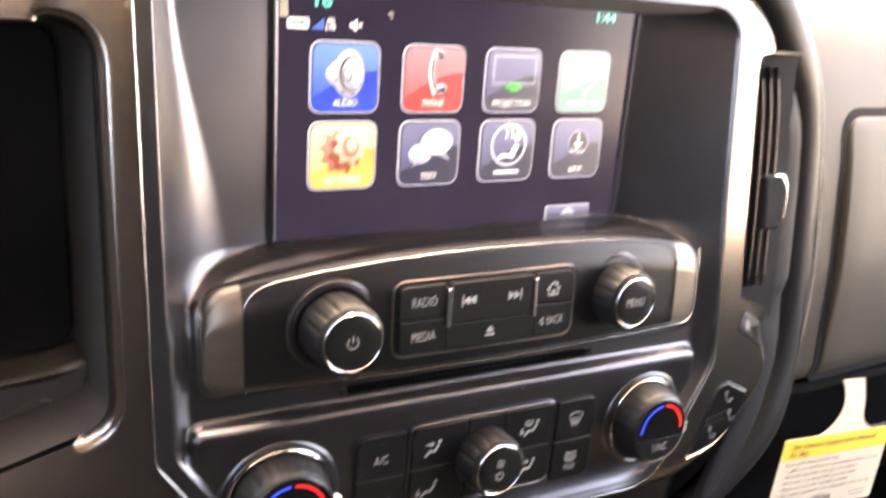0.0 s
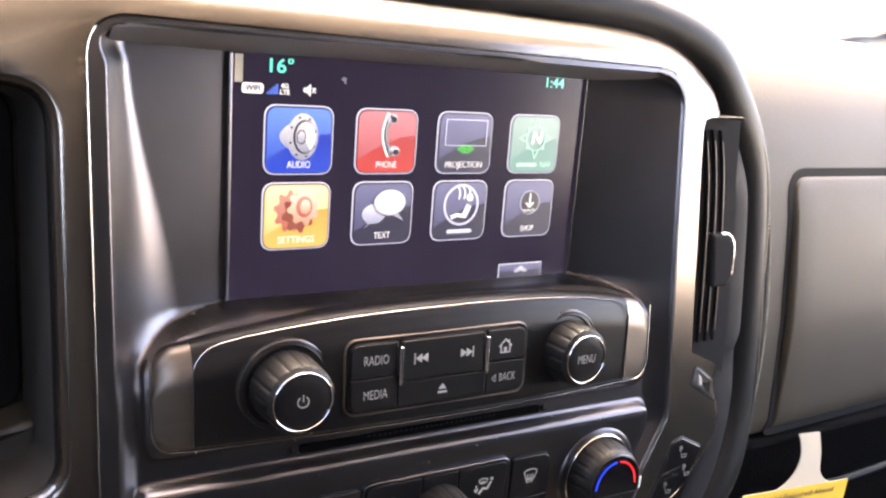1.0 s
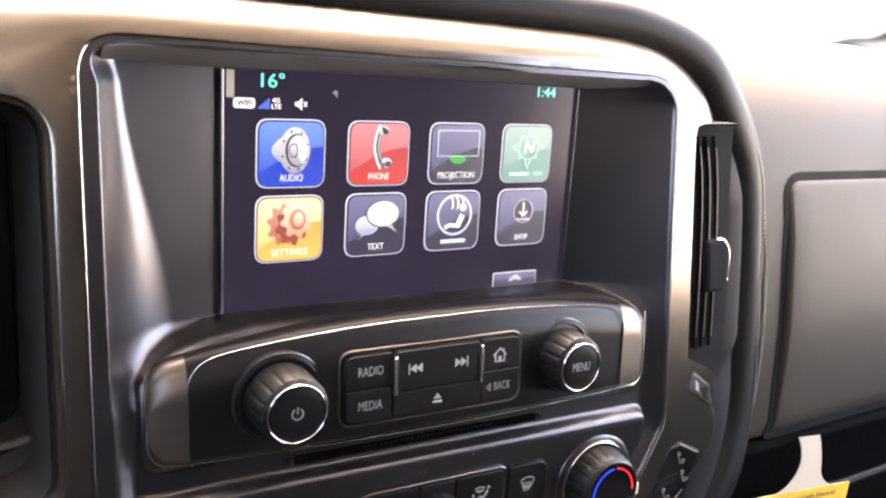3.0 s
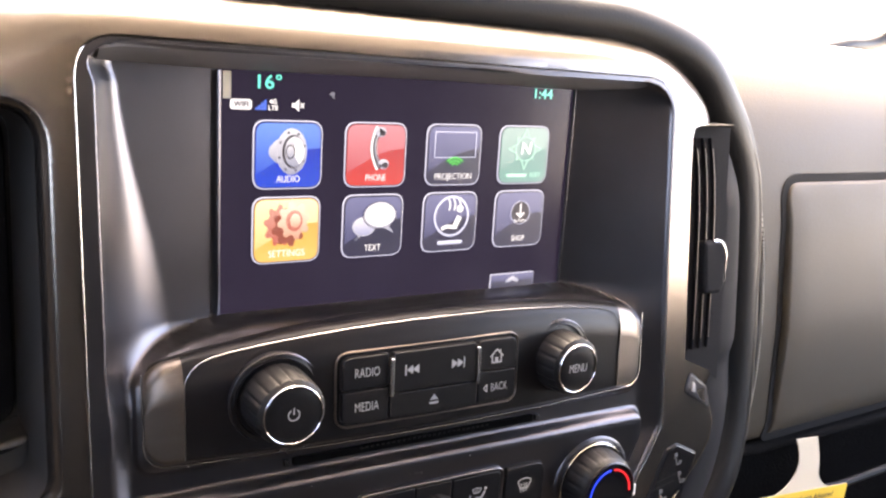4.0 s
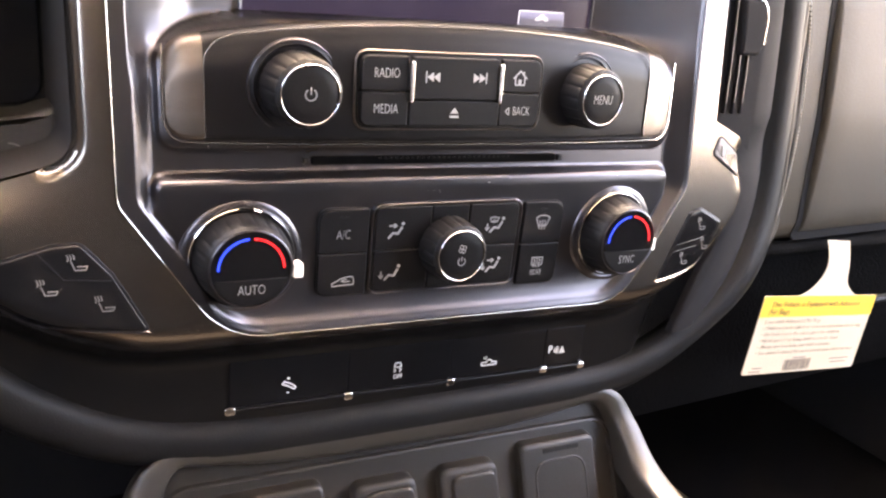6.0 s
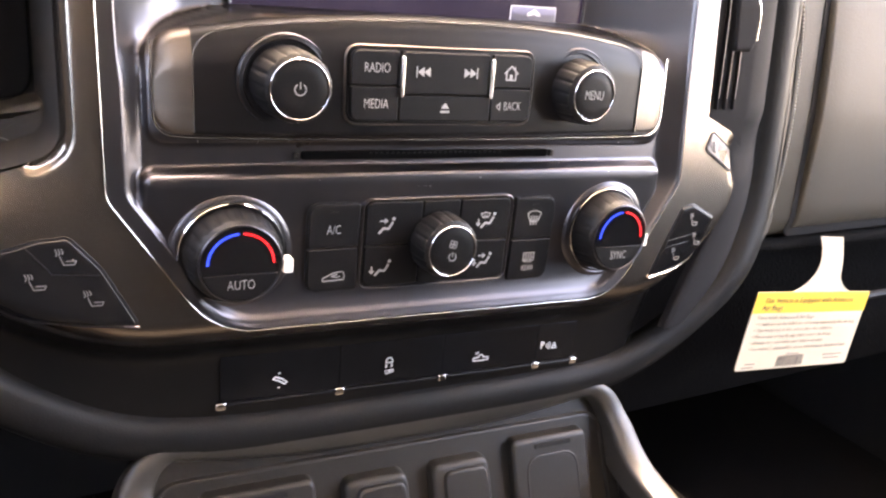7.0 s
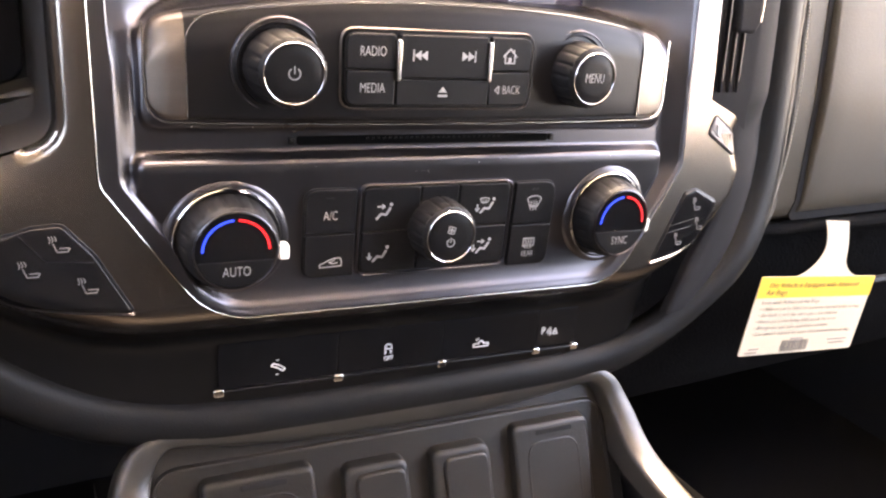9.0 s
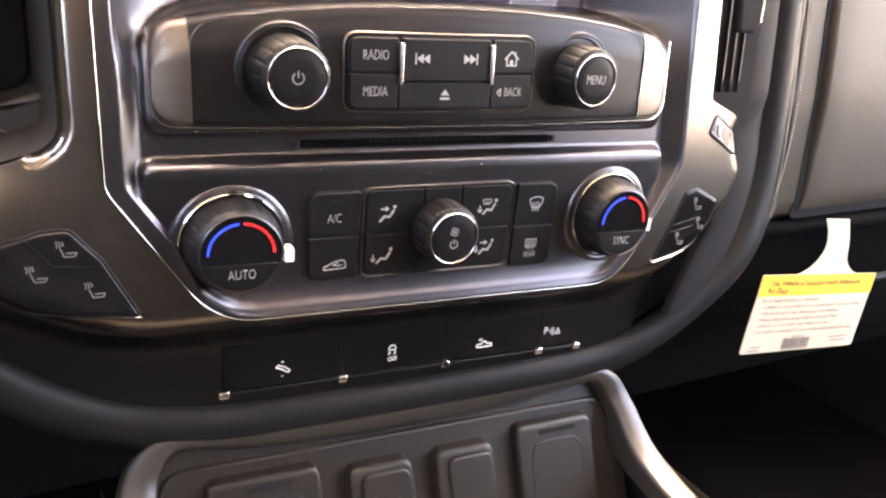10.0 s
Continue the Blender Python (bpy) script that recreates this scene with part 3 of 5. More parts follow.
# inner wall between trim and roll on the passenger side
right_roll = [p for p in ROLL_PATH if p.x > 0.15 and -0.236 < p.z < 0.06]
rz, rx, ry = ([p.z for p in right_roll][::-1], [p.x for p in right_roll][::-1], [p.y for p in right_roll][::-1])
fz, fx = ([z for _, z in FLANK_EDGE][::-1], [x for x, _ in FLANK_EDGE][::-1])
rows = []
for k in range(54):
    z = 0.033 - 0.242 * k / 53
    w = ease(-0.088, -0.112, z)
    left = Vector((0.1875 + (np.interp(z, fz, fx) - 0.0030 - 0.1875) * w, vent_floor(z) + 0.0008 + 0.0062 * w, z))
    mid = Vector((np.interp(z, rz, rx), np.interp(z, rz, ry) + 0.002, z))
    rows.append([tuple(left + Vector((-0.0010, 0.0040, 0))), tuple(left + Vector((-0.0002, 0.0008, 0)))] +
                [(left.x + (mid.x - left.x) * u, left.y + (mid.y - left.y) * u ** 2, z) for u in (0.02, 0.15, 0.3, 0.45, 0.6, 0.8, 1.0)])
part("pod_side", loft(B(), rows, False), VENT, None, "dark plastic side wall of the centre pod", kind="structure", category="trim", smooth=60)

# dashboard on the passenger side and its top
DASH_PROF = prof = [(0.060, -0.186), (0.030, -0.1865), (0.017, -0.1850), (0.0105, -0.1800), (0.007, -0.170), (0.0055, -0.10), (0.0085, -0.03), (0.0135, 0.010), (0.0205, 0.038), (0.0300, 0.060),
        (0.044, 0.077), (0.085, 0.089), (0.160, 0.096), (0.300, 0.106), (0.520, 0.110)]
rows = []
for k in range(31):
    u = 0.58 * (k / 30) ** 1.3
    row = []
    for y, z in prof:
        x = 0.250 - 0.044 * ease(-0.05, 0.03, z) + u
        row.append((x, y + 0.10 * max(0, x - 0.45) ** 2, z))
    rows.append(row)


def YDASH(x, z):
    """Face of the passenger dash at a height."""
    for (y0, z0), (y1, z1) in zip(DASH_PROF[3:], DASH_PROF[4:]):
        if z0 <= z <= z1:
            return y0 + (y1 - y0) * (z - z0) / (z1 - z0) + 0.10 * max(0, x - 0.45) ** 2
    return DASH_PROF[3][0]


part("dashboard", loft(B(), rows, False), LEATHER, None, "taupe-grey grained dashboard skin on the passenger side", kind="structure", category="dashboard", smooth=60, twist=False)
top = [(0.004, 0.080), (0.030, 0.088), (0.090, 0.094), (0.160, 0.098), (0.300, 0.107), (0.520, 0.111)]
part("dashboard_top", loft(B(), [[(x, y, z) for y, z in top] for x in (-0.82, -0.4, 0.0, 0.12, 0.17, 0.20, 0.215)], False), LEATHER, None, "taupe-grey grained dashboard top pad", kind="structure", category="dashboard", smooth=60, twist=False)
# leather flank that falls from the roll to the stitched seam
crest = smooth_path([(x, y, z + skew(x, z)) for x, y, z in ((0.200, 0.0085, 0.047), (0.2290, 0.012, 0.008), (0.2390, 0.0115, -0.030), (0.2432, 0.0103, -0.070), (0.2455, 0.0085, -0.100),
                     (0.2450, 0.0055, -0.130), (0.2405, 0.002, -0.157), (0.2285, -0.004, -0.180), (0.205, -0.008, -0.203))], 14)
seam = smooth_path([(0.234, 0.0245, 0.056), (0.2500, YDASH(0, 0.016) - 0.0006, 0.016), (0.2605, 0.0080, -0.035), (0.2665, 0.0070, -0.065), (0.2705, 0.0064, -0.095),
                    (0.2730, 0.0066, -0.128), (0.2715, 0.0068, -0.158), (0.2630, 0.0050, -0.180), (0.2440, 0.0010, -0.198)], 14)
rows = []
for k, (p, s) in list(enumerate(zip(crest, seam)))[11:-7]:
    s = (p + Vector((0.007, 0.010, 0.004))).lerp(s, ease(2, 14, k))
    g = 1 - 0.35 * ease(-0.165, -0.205, p.z)
    rows.append([tuple(p + Vector((0.0164 * math.cos(radians(f)), -0.0141 * math.sin(radians(f)), 0)) * g) for f in (64, 60, 48, 36, 24, 12)] +
                [tuple(s + (p - s) * 0.10 + Vector((0, 0.0020, 0))), tuple(s + Vector((-0.0012, 0.0006, 0))), tuple(s), tuple(s + Vector((0.006, 0.0006, -0.0030 if s.z < -0.17 else 0))), tuple(s + Vector((0.008, 0.008, -0.0045 if s.z < -0.17 else 0)))])
part("roll_flank", loft(B(), rows, False), LEATHER, None, "taupe-grey leather flank between roll and seam", kind="structure", category="trim", smooth=60, twist=False)
part("seam_gap", tube(B(), [s + (p - s).normalized() * 0.0034 + Vector((0, -0.0002, 0)) for p, s in list(zip(crest, seam))[18:-7]], [0.0011 * ease(-1, 12, k) for k in range(len(seam) - 25)], 6), DARK, None, "dark joint beside the seam", kind="structure", category="trim", twist=False)
bm = B()
for a, b in zip(seam[15:-8], seam[16:-7]):
    a, b = a + Vector((0, -0.0004, 0)), b + Vector((0, -0.0004, 0))
    tube(bm, [a.lerp(b, 0.15), a.lerp(b, 0.80)], 0.00055, 5)
part("stitching", bm, THREAD, None, "pale grey stitching along the dashboard seam", kind="structure", category="trim", twist=False)

# glove box door
DOOR = dense(rpoly([(0.2975, -0.1800, 0.003), (0.72, -0.1800, 0.012), (0.72, -0.0035, 0.012), (0.2815, -0.0035, 0.012)], 6))
glove = thing("glove_box", "taupe-grey grained upper glove box door, shut", "glove box", (0.5, 0.01, -0.16))
part("recess", band(B(), DOOR, [(-0.0050, 0.0010), (-0.0046, 0.0), (-0.0040, 0.0), (0.0030, 0.0001)], lambda x, z: YDASH(x, z) - 0.0006), DARK, glove, "dark gap round the door", twist=False)
part("door", shell(B(), DOOR, lambda x, z: YDASH(x, z) - 0.0014 - 0.0035 * math.sin(math.pi * clamp((z + 0.180) / 0.182)), 0.01, 0.0035, 4, domed=10), LEATHER, glove, twist=False)

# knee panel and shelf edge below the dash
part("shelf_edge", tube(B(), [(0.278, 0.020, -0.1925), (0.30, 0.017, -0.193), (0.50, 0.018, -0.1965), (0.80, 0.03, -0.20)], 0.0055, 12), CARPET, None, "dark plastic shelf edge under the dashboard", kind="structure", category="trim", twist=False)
prof = [(0.03, -0.188), (0.05, -0.215), (0.060, -0.30), (0.09, -0.36), (0.25, -0.40)]
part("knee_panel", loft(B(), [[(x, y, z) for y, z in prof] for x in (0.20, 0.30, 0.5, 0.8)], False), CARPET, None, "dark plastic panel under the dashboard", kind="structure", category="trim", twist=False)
handle = thing("lower_latch", "dark plastic latch bar under the dashboard", "latch", (0.42, 0.03, -0.25))
part("bar", tube(B(), [(0.385, 0.020, -0.247), (0.41, 0.016, -0.246), (0.50, 0.018, -0.2475)], 0.003, 8), PLASTIC, handle, twist=False)


# touch screen --------------------------------------------------------
screen = thing("touch_screen", "black glass touch screen showing eight coloured menu tiles", "screen", (0, 0.001, -0.05))
part("glass", shell(B(), rrect(-0.0885, 0.0885, -0.0560, 0.0500, 0.002), 0.0, 0.001, 0.0003), GLASS, screen)
part("side_ridge", tube(B(), [(-0.0885, -0.0008, 0.047), (-0.0885, -0.0010, -0.050)], 0.0008, 8), SATIN, screen)
part("side_ridge", tube(B(), [(0.0885, -0.0008, 0.047), (0.0885, -0.0010, -0.050)], 0.0008, 8), SATIN, screen)
part("film_tab", shell(B(), rrect(-0.0868, -0.0836, 0.0365, 0.0470, 0.0003), -0.0005, 0.0005, 0.0001), PAPER, screen, "cream tab of the protective film")
part("temperature", lettering("16°", -0.0745, 0.0432, -0.0003, 0.0076, 1.12, "LEFT", bold=0.00008), LIT_CYAN, screen, "cyan temperature digits")
part("time", lettering("1:44", 0.0690, 0.0438, -0.0003, 0.0066, 1.08, bold=0.00006), LIT_CYAN, screen, "cyan time digits")
wifi = part("wifi_badge", shell(B(), rrect(-0.0838, -0.0752, 0.0325, 0.0365, 0.0012), -0.0003, 0.0003, 0.0001), LIT_WHITE, screen)
part("badge_words", lettering("WIFI", -0.0795, 0.0345, -0.0005, 0.0030, 1.0, bold=0.00008), GLASS, wifi)
bm = B()
for k in range(4):
    slab(bm, [(-0.0738 + 0.0012 * k, 0.0325), (-0.0728 + 0.0012 * k, 0.0325), (-0.0728 + 0.0012 * k, 0.0335 + 0.0010 * k), (-0.0738 + 0.0012 * k, 0.0333 + 0.0010 * k)], -0.0003)
part("signal_bars", bm, LIT_SIGNAL, screen)
part("network_word", lettering("4G", -0.0665, 0.0358, -0.0003, 0.0026, 1.0, bold=0.00006), LIT_WHITE, screen)
part("network_word", lettering("LTE", -0.0665, 0.0334, -0.0003, 0.0026, 1.0, bold=0.00006), LIT_WHITE, screen)
part("mute_cross", strokes(B(), [[(-0.0548, 0.0338), (-0.0534, 0.0356)], [(-0.0548, 0.0356), (-0.0534, 0.0338)]], 0.0004, -0.0003), LIT_WHITE, screen)
part("glass_smudge", slab(slab(B(), [(-0.0425, 0.0395), (-0.0412, 0.0408), (-0.0398, 0.0402), (-0.0404, 0.0388)], -0.0003), [(-0.0412, 0.0385), (-0.0402, 0.0390), (-0.0400, 0.0378)], -0.0003), PRINT, screen, "small dusty smudge")
part("mute_symbol", slab(B(), [(-0.0585, 0.0338), (-0.0572, 0.0338), (-0.0555, 0.0322), (-0.0555, 0.0372), (-0.0572, 0.0356), (-0.0585, 0.0356)], -0.0003), LIT_WHITE, screen)
up = part("up_button", shell(B(), rrect(0.0460, 0.0725, -0.0508, -0.0434, 0.0006), -0.0003, 0.0003, 0.0001), LIT_EDGE, screen)
part("field", slab(B(), rrect(0.0464, 0.0721, -0.0504, -0.0438, 0.0005), -0.0005), LIT_SLATE, up)
part("gloss", slab(B(), rrect(0.0466, 0.0719, -0.0472, -0.0440, 0.0004), -0.0006), LIT_SLATE_PALE, up)
part("arrow", slab(B(), [(0.0554, -0.0480), (0.0554, -0.0468), (0.0592, -0.0447), (0.0630, -0.0468), (0.0630, -0.0480), (0.0612, -0.0480), (0.0592, -0.0469), (0.0572, -0.0480)][::-1], -0.0008), LIT_GREY, up)

TW, TH = 0.0297, 0.0279


def tile(x, z, deep, pale, words):
    t = part("menu_tile", shell(B(), rrect(x, x + TW, z - TH, z, 0.0052, 8), -0.0004, 0.0004, 0.0002), LIT_EDGE, screen)
    part("dark_line", slab(B(), rrect(x + 0.0005, x + TW - 0.0005, z - TH + 0.0005, z - 0.0005, 0.0049, 8), -0.0005), LIT_DARK, t)
    out = rrect(x + 0.0009, x + TW - 0.0009, z - TH + 0.0009, z - 0.0009, 0.0045, 8)
    part("field", slab(B(), out, -0.0006), deep, t)
    m, n = 0.0012, 12
    low = [(x + m + (TW - 2 * m) * k / n, z - TH * (0.40 + 0.38 * (1 - math.sin(math.pi / 2 * k / n)))) for k in range(n + 1)]
    part("gloss", slab(B(), rpoly([(a, b, 0) for a, b in low] + [(x + TW - m, z - m, 0.0042), (x + m, z - m, 0.0042)], 6), -0.00075), pale, t)
    if words:
        part("caption", lettering(words, x + TW / 2, z - TH + 0.0041, -0.0010, 0.0041, fitted(words, 0.0041, 0.068 * TW * len(words)), bold=-0.00003), LIT_WHITE, t)
    return t


def on(t, name, bm, mat):
    return part(name, bm, mat, t)


SX, R1, R2 = (-0.0746, -0.0346, 0.0054, 0.0454), 0.0287, -0.0023
t = tile(SX[0], R1, LIT_BLUE, LIT_BLUE_PALE, "AUDIO")
cx, cz = SX[0] + 0.0155, R1 - 0.0125
on(t, "speaker_side", slab(slab(B(), disc(cx - 0.0042, cz, 0.0042, 24, 0, 0.0050), -0.0010), disc(cx - 0.0070, cz, 0.0022, 20, 0, 0.003), -0.0011), LIT_GREY)
on(t, "speaker_rim", slab(B(), disc(cx + 0.0005, cz, 0.0066, 36, 0, 0.0094), -0.0013), LIT_GREY)
on(t, "speaker_well", slab(B(), disc(cx + 0.0012, cz, 0.0048, 30, 0, 0.0068), -0.0015), LIT_DARK)
on(t, "speaker_cone", slab(B(), disc(cx + 0.0016, cz, 0.0043, 30, 0, 0.0062), -0.0017), LIT_GREY)
on(t, "cone_light", slab(B(), arc(cx + 0.0016, cz, 0.0040, -60, 75, 12, 0.0058) + [(cx + 0.0008, cz)], -0.0018), LIT_WHITE)
on(t, "speaker_bolt", [slab(bm, disc(cx + 0.0005 + 0.0056 * math.cos(k * math.pi / 4 + 0.3), cz + 0.0080 * math.sin(k * math.pi / 4 + 0.3), 0.0005, 8), -0.0017) for bm in [B()] for k in range(8)][-1], LIT_SLATE)
on(t, "speaker_cap", slab(B(), disc(cx - 0.0004, cz, 0.0018, 20, 0, 0.0026), -0.0020), LIT_GREY)
on(t, "cap_ring", strokes(B(), [disc(cx - 0.0004, cz, 0.0019, 20, 0, 0.0027) + disc(cx - 0.0004, cz, 0.0019, 20, 0, 0.0027)[:1]], 0.0004, -0.0022), LIT_DARK)
t = tile(SX[1], R1, LIT_RED, LIT_RED_PALE, "PHONE")
cx = SX[1] + 0.0150
on(t, "receiver_edge", tube(B(), [(x, -0.0012, z) for x, z in arc(cx + 0.0112, R1 - 0.0105, 0.0132, 142, 222, 10)], [0.0020, 0.0017, 0.0014, 0.0013, 0.0013, 0.0013, 0.0013, 0.0013, 0.0014, 0.0017, 0.0020], 8, squash=0.15), LIT_WHITE)
on(t, "receiver", tube(B(), [(x, -0.0014, z) for x, z in arc(cx + 0.0115, R1 - 0.0105, 0.0128, 142, 222, 10)], [0.0017, 0.0014, 0.0011, 0.0010, 0.0010, 0.0010, 0.0010, 0.0010, 0.0011, 0.0014, 0.0017], 8, squash=0.15), LIT_DARK)
for px, pz in ((cx + 0.0012, R1 - 0.0040), (cx + 0.0030, R1 - 0.0178)):
    on(t, "ear_piece", slab(B(), disc(px, pz, 0.0027, 20, 0, 0.0022), -0.0016), LIT_GREY)
    on(t, "ear_hollow", slab(B(), disc(px + 0.0008, pz - 0.0004, 0.0014, 16, 0, 0.0012), -0.0018), LIT_DARK)
on(t, "highlight", strokes(B(), [arc(cx + 0.0115, R1 - 0.0105, 0.0129, 150, 214, 10)], 0.0004, -0.0019), LIT_GREY)
t = tile(SX[2], R1, LIT_SLATE, LIT_SLATE_PALE, "PROJECTION")
on(t, "display_symbol", strokes(B(), [[(SX[2] + 0.0042, R1 - 0.0035), (SX[2] + 0.0263, R1 - 0.0035), (SX[2] + 0.0263, R1 - 0.0150), (SX[2] + 0.0042, R1 - 0.0150), (SX[2] + 0.0042, R1 - 0.0035)]], 0.0004, -0.0011), LIT_EDGE)
on(t, "wave_symbol", strokes(B(), [arc(SX[2] + 0.0152, R1 - 0.0192, r, 35, 145, 8, r * 0.8) for r in (0.0017, 0.0034, 0.0051)], 0.0006, -0.0013), LIT_GREEN)
t = tile(SX[3], R1, LIT_TEAL, LIT_TEAL_PALE, "")
cx, cz = SX[3] + 0.0152, R1 - 0.0110
bm = strokes(B(), [disc(cx, cz, 0.0057, 32) + disc(cx, cz, 0.0057, 32)[:1]], 0.0004, -0.0012)
for k in range(4):
    c, d = math.cos(math.pi / 2 * k), math.sin(math.pi / 2 * k)
    strokes(bm, [[(cx + u * c - v * d, cz + u * d + v * c) for u, v in ((0.0052, 0.0020), (0.0098, 0.0), (0.0052, -0.0020))]], 0.0004, -0.0012)
    c, d = math.cos(math.pi / 2 * k + math.pi / 4), math.sin(math.pi / 2 * k + math.pi / 4)
    strokes(bm, [[(cx + u * c - v * d, cz + u * d + v * c) for u, v in ((0.0056, 0.0010), (0.0074, 0.0), (0.0056, -0.0010))]], 0.0004, -0.0012)
on(t, "compass_star", bm, LIT_MINT)
on(t, "north_letter", lettering("N", cx, cz, -0.0014, 0.0080, 1.05, bold=0.00012, shear=0.12), LIT_WHITE)
on(t, "caption_bar", slab(B(), rrect(SX[3] + 0.0050, SX[3] + 0.0170, R1 - TH + 0.0034, R1 - TH + 0.0050, 0.0003, 1), -0.0010), LIT_MINT)
on(t, "caption", lettering("NAV", SX[3] + 0.0222, R1 - TH + 0.0043, -0.0010, 0.0040, 0.8, bold=-0.00003), LIT_MINT)
t = tile(SX[0], R2, LIT_GOLD, LIT_GOLD_PALE, "SETTINGS")


def gear(x, z, r, teeth, squeeze=1.0):
    out = []
    for k in range(teeth * 4):
        a = 2 * math.pi * (k + 0.5) / (teeth * 4)
        q = r if k % 4 in (0, 1) else r * 0.78
        out.append((x + q * math.cos(a) * squeeze, z + q * math.sin(a)))
    return out


on(t, "rear_gear", slab(B(), gear(SX[0] + 0.0118, R2 - 0.0118, 0.0088, 9, 0.8), -0.0010), LIT_ROSE)
on(t, "gear_shade", slab(B(), gear(SX[0] + 0.0155, R2 - 0.0128, 0.0082, 8, 0.9), -0.0011), LIT_BROWN)
on(t, "front_gear", slab(B(), gear(SX[0] + 0.0178, R2 - 0.0100, 0.0080, 8, 0.92), -0.0013), LIT_CREAM)
on(t, "gear_bore", slab(B(), disc(SX[0] + 0.0178, R2 - 0.0100, 0.0036, 24, 0, 0.0044), -0.0015), LIT_ROSE)
on(t, "gear_hub", slab(B(), disc(SX[0] + 0.0182, R2 - 0.0100, 0.0022, 24, 0, 0.0030), -0.0017), LIT_CREAM)
t = tile(SX[1], R2, LIT_SLATE, LIT_SLATE_PALE, "TEXT")
bx, bz = SX[1] + 0.0103, R2 - 0.0141
on(t, "rear_bubble", slab(slab(B(), disc(bx, bz, 0.0056, 28, 0, 0.0043), -0.0010), [(bx - 0.0042, bz - 0.0026), (bx - 0.0012, bz - 0.0040), (bx - 0.0046, bz - 0.0064), (bx - 0.0026, bz - 0.0044)], -0.0010), LIT_GREY)
on(t, "rear_bubble_fill", slab(B(), disc(bx, bz, 0.0050, 28, 0, 0.0037), -0.0011), LIT_MIST)
bx, bz = SX[1] + 0.0178, R2 - 0.0092
on(t, "bubble_shade", slab(B(), disc(bx, bz, 0.0083, 32, 0, 0.0061), -0.0012), LIT_SLATE)
on(t, "front_bubble", slab(slab(B(), disc(bx, bz, 0.0079, 32, 0, 0.0058), -0.0013), [(bx + 0.0010, bz - 0.0054), (bx + 0.0042, bz - 0.0044), (bx + 0.0074, bz - 0.0086), (bx + 0.0038, bz - 0.0066)], -0.0013), LIT_GREY)
on(t, "front_bubble_fill", slab(B(), disc(bx, bz, 0.0071, 32, 0, 0.0050), -0.0015), LIT_WHITE)
t = tile(SX[2], R2, LIT_SLATE, LIT_SLATE_PALE, "")
cx, cz = SX[2] + 0.0152, R2 - 0.0112
on(t, "round_emblem", band(B(), disc(cx, cz, 0.0097, 40), [(0, 0), (0.0012, 0)], -0.0012), LIT_EDGE)
on(t, "emblem_waves", strokes(B(), [arc(cx - 0.0060 + 0.0028 * k, cz + 0.0050, 0.0050, -25, 40, 6) for k in range(3)], 0.0007, -0.0012), LIT_WHITE)
on(t, "emblem_dot", slab(B(), disc(cx + 0.0046, cz + 0.0034, 0.0018, 18), -0.0012), LIT_WHITE)
on(t, "emblem_bar", strokes(strokes(B(), [[(cx + 0.0042, cz - 0.0008), (cx + 0.0024, cz - 0.0044)]], 0.0027, -0.0012), [[(cx + 0.0028, cz - 0.0053), (cx - 0.0022, cz - 0.0047), (cx - 0.0047, cz - 0.0056)]], 0.0017, -0.0013), LIT_WHITE)
on(t, "caption_bar", slab(B(), rrect(SX[2] + 0.0085, SX[2] + 0.0220, R2 - TH + 0.0034, R2 - TH + 0.0052, 0.0003, 1), -0.0010), LIT_EDGE)
t = tile(SX[3], R2, LIT_SLATE, LIT_SLATE_PALE, "SHOP")
cx, cz = SX[3] + 0.0152, R2 - 0.0110
on(t, "round_field", slab(B(), disc(cx, cz, 0.0056, 32), -0.0010), LIT_DARK)
on(t, "round_symbol", strokes(B(), [disc(cx, cz, 0.0057, 32) + disc(cx, cz, 0.0057, 32)[:1]], 0.0003, -0.0012), LIT_EDGE)
on(t, "arrow_symbol", strokes(B(), [[(cx, cz + 0.0042), (cx, cz - 0.0020)], [(cx - 0.0022, cz - 0.0002), (cx, cz - 0.0022), (cx + 0.0022, cz - 0.0002)]], 0.0008, -0.0012), LIT_WHITE)
on(t, "dotted_foot", [slab(bm, disc(cx - 0.0032 + 0.0013 * k, cz - 0.0036 - 0.0006 * (k % 2), 0.00045, 8), -0.0012) for bm in [B()] for k in range(6)][-1], LIT_WHITE)


# radio panel ---------------------------------------------------------
def YR(x, z):
    return -0.0295 - 0.0065 * (1 - (x / 0.122) ** 2) + 0.05 * (z + 0.075)


radio = thing("radio_panel", "black radio control panel with pewter end caps and two knobs", "car radio", (0, -0.02, -0.098))


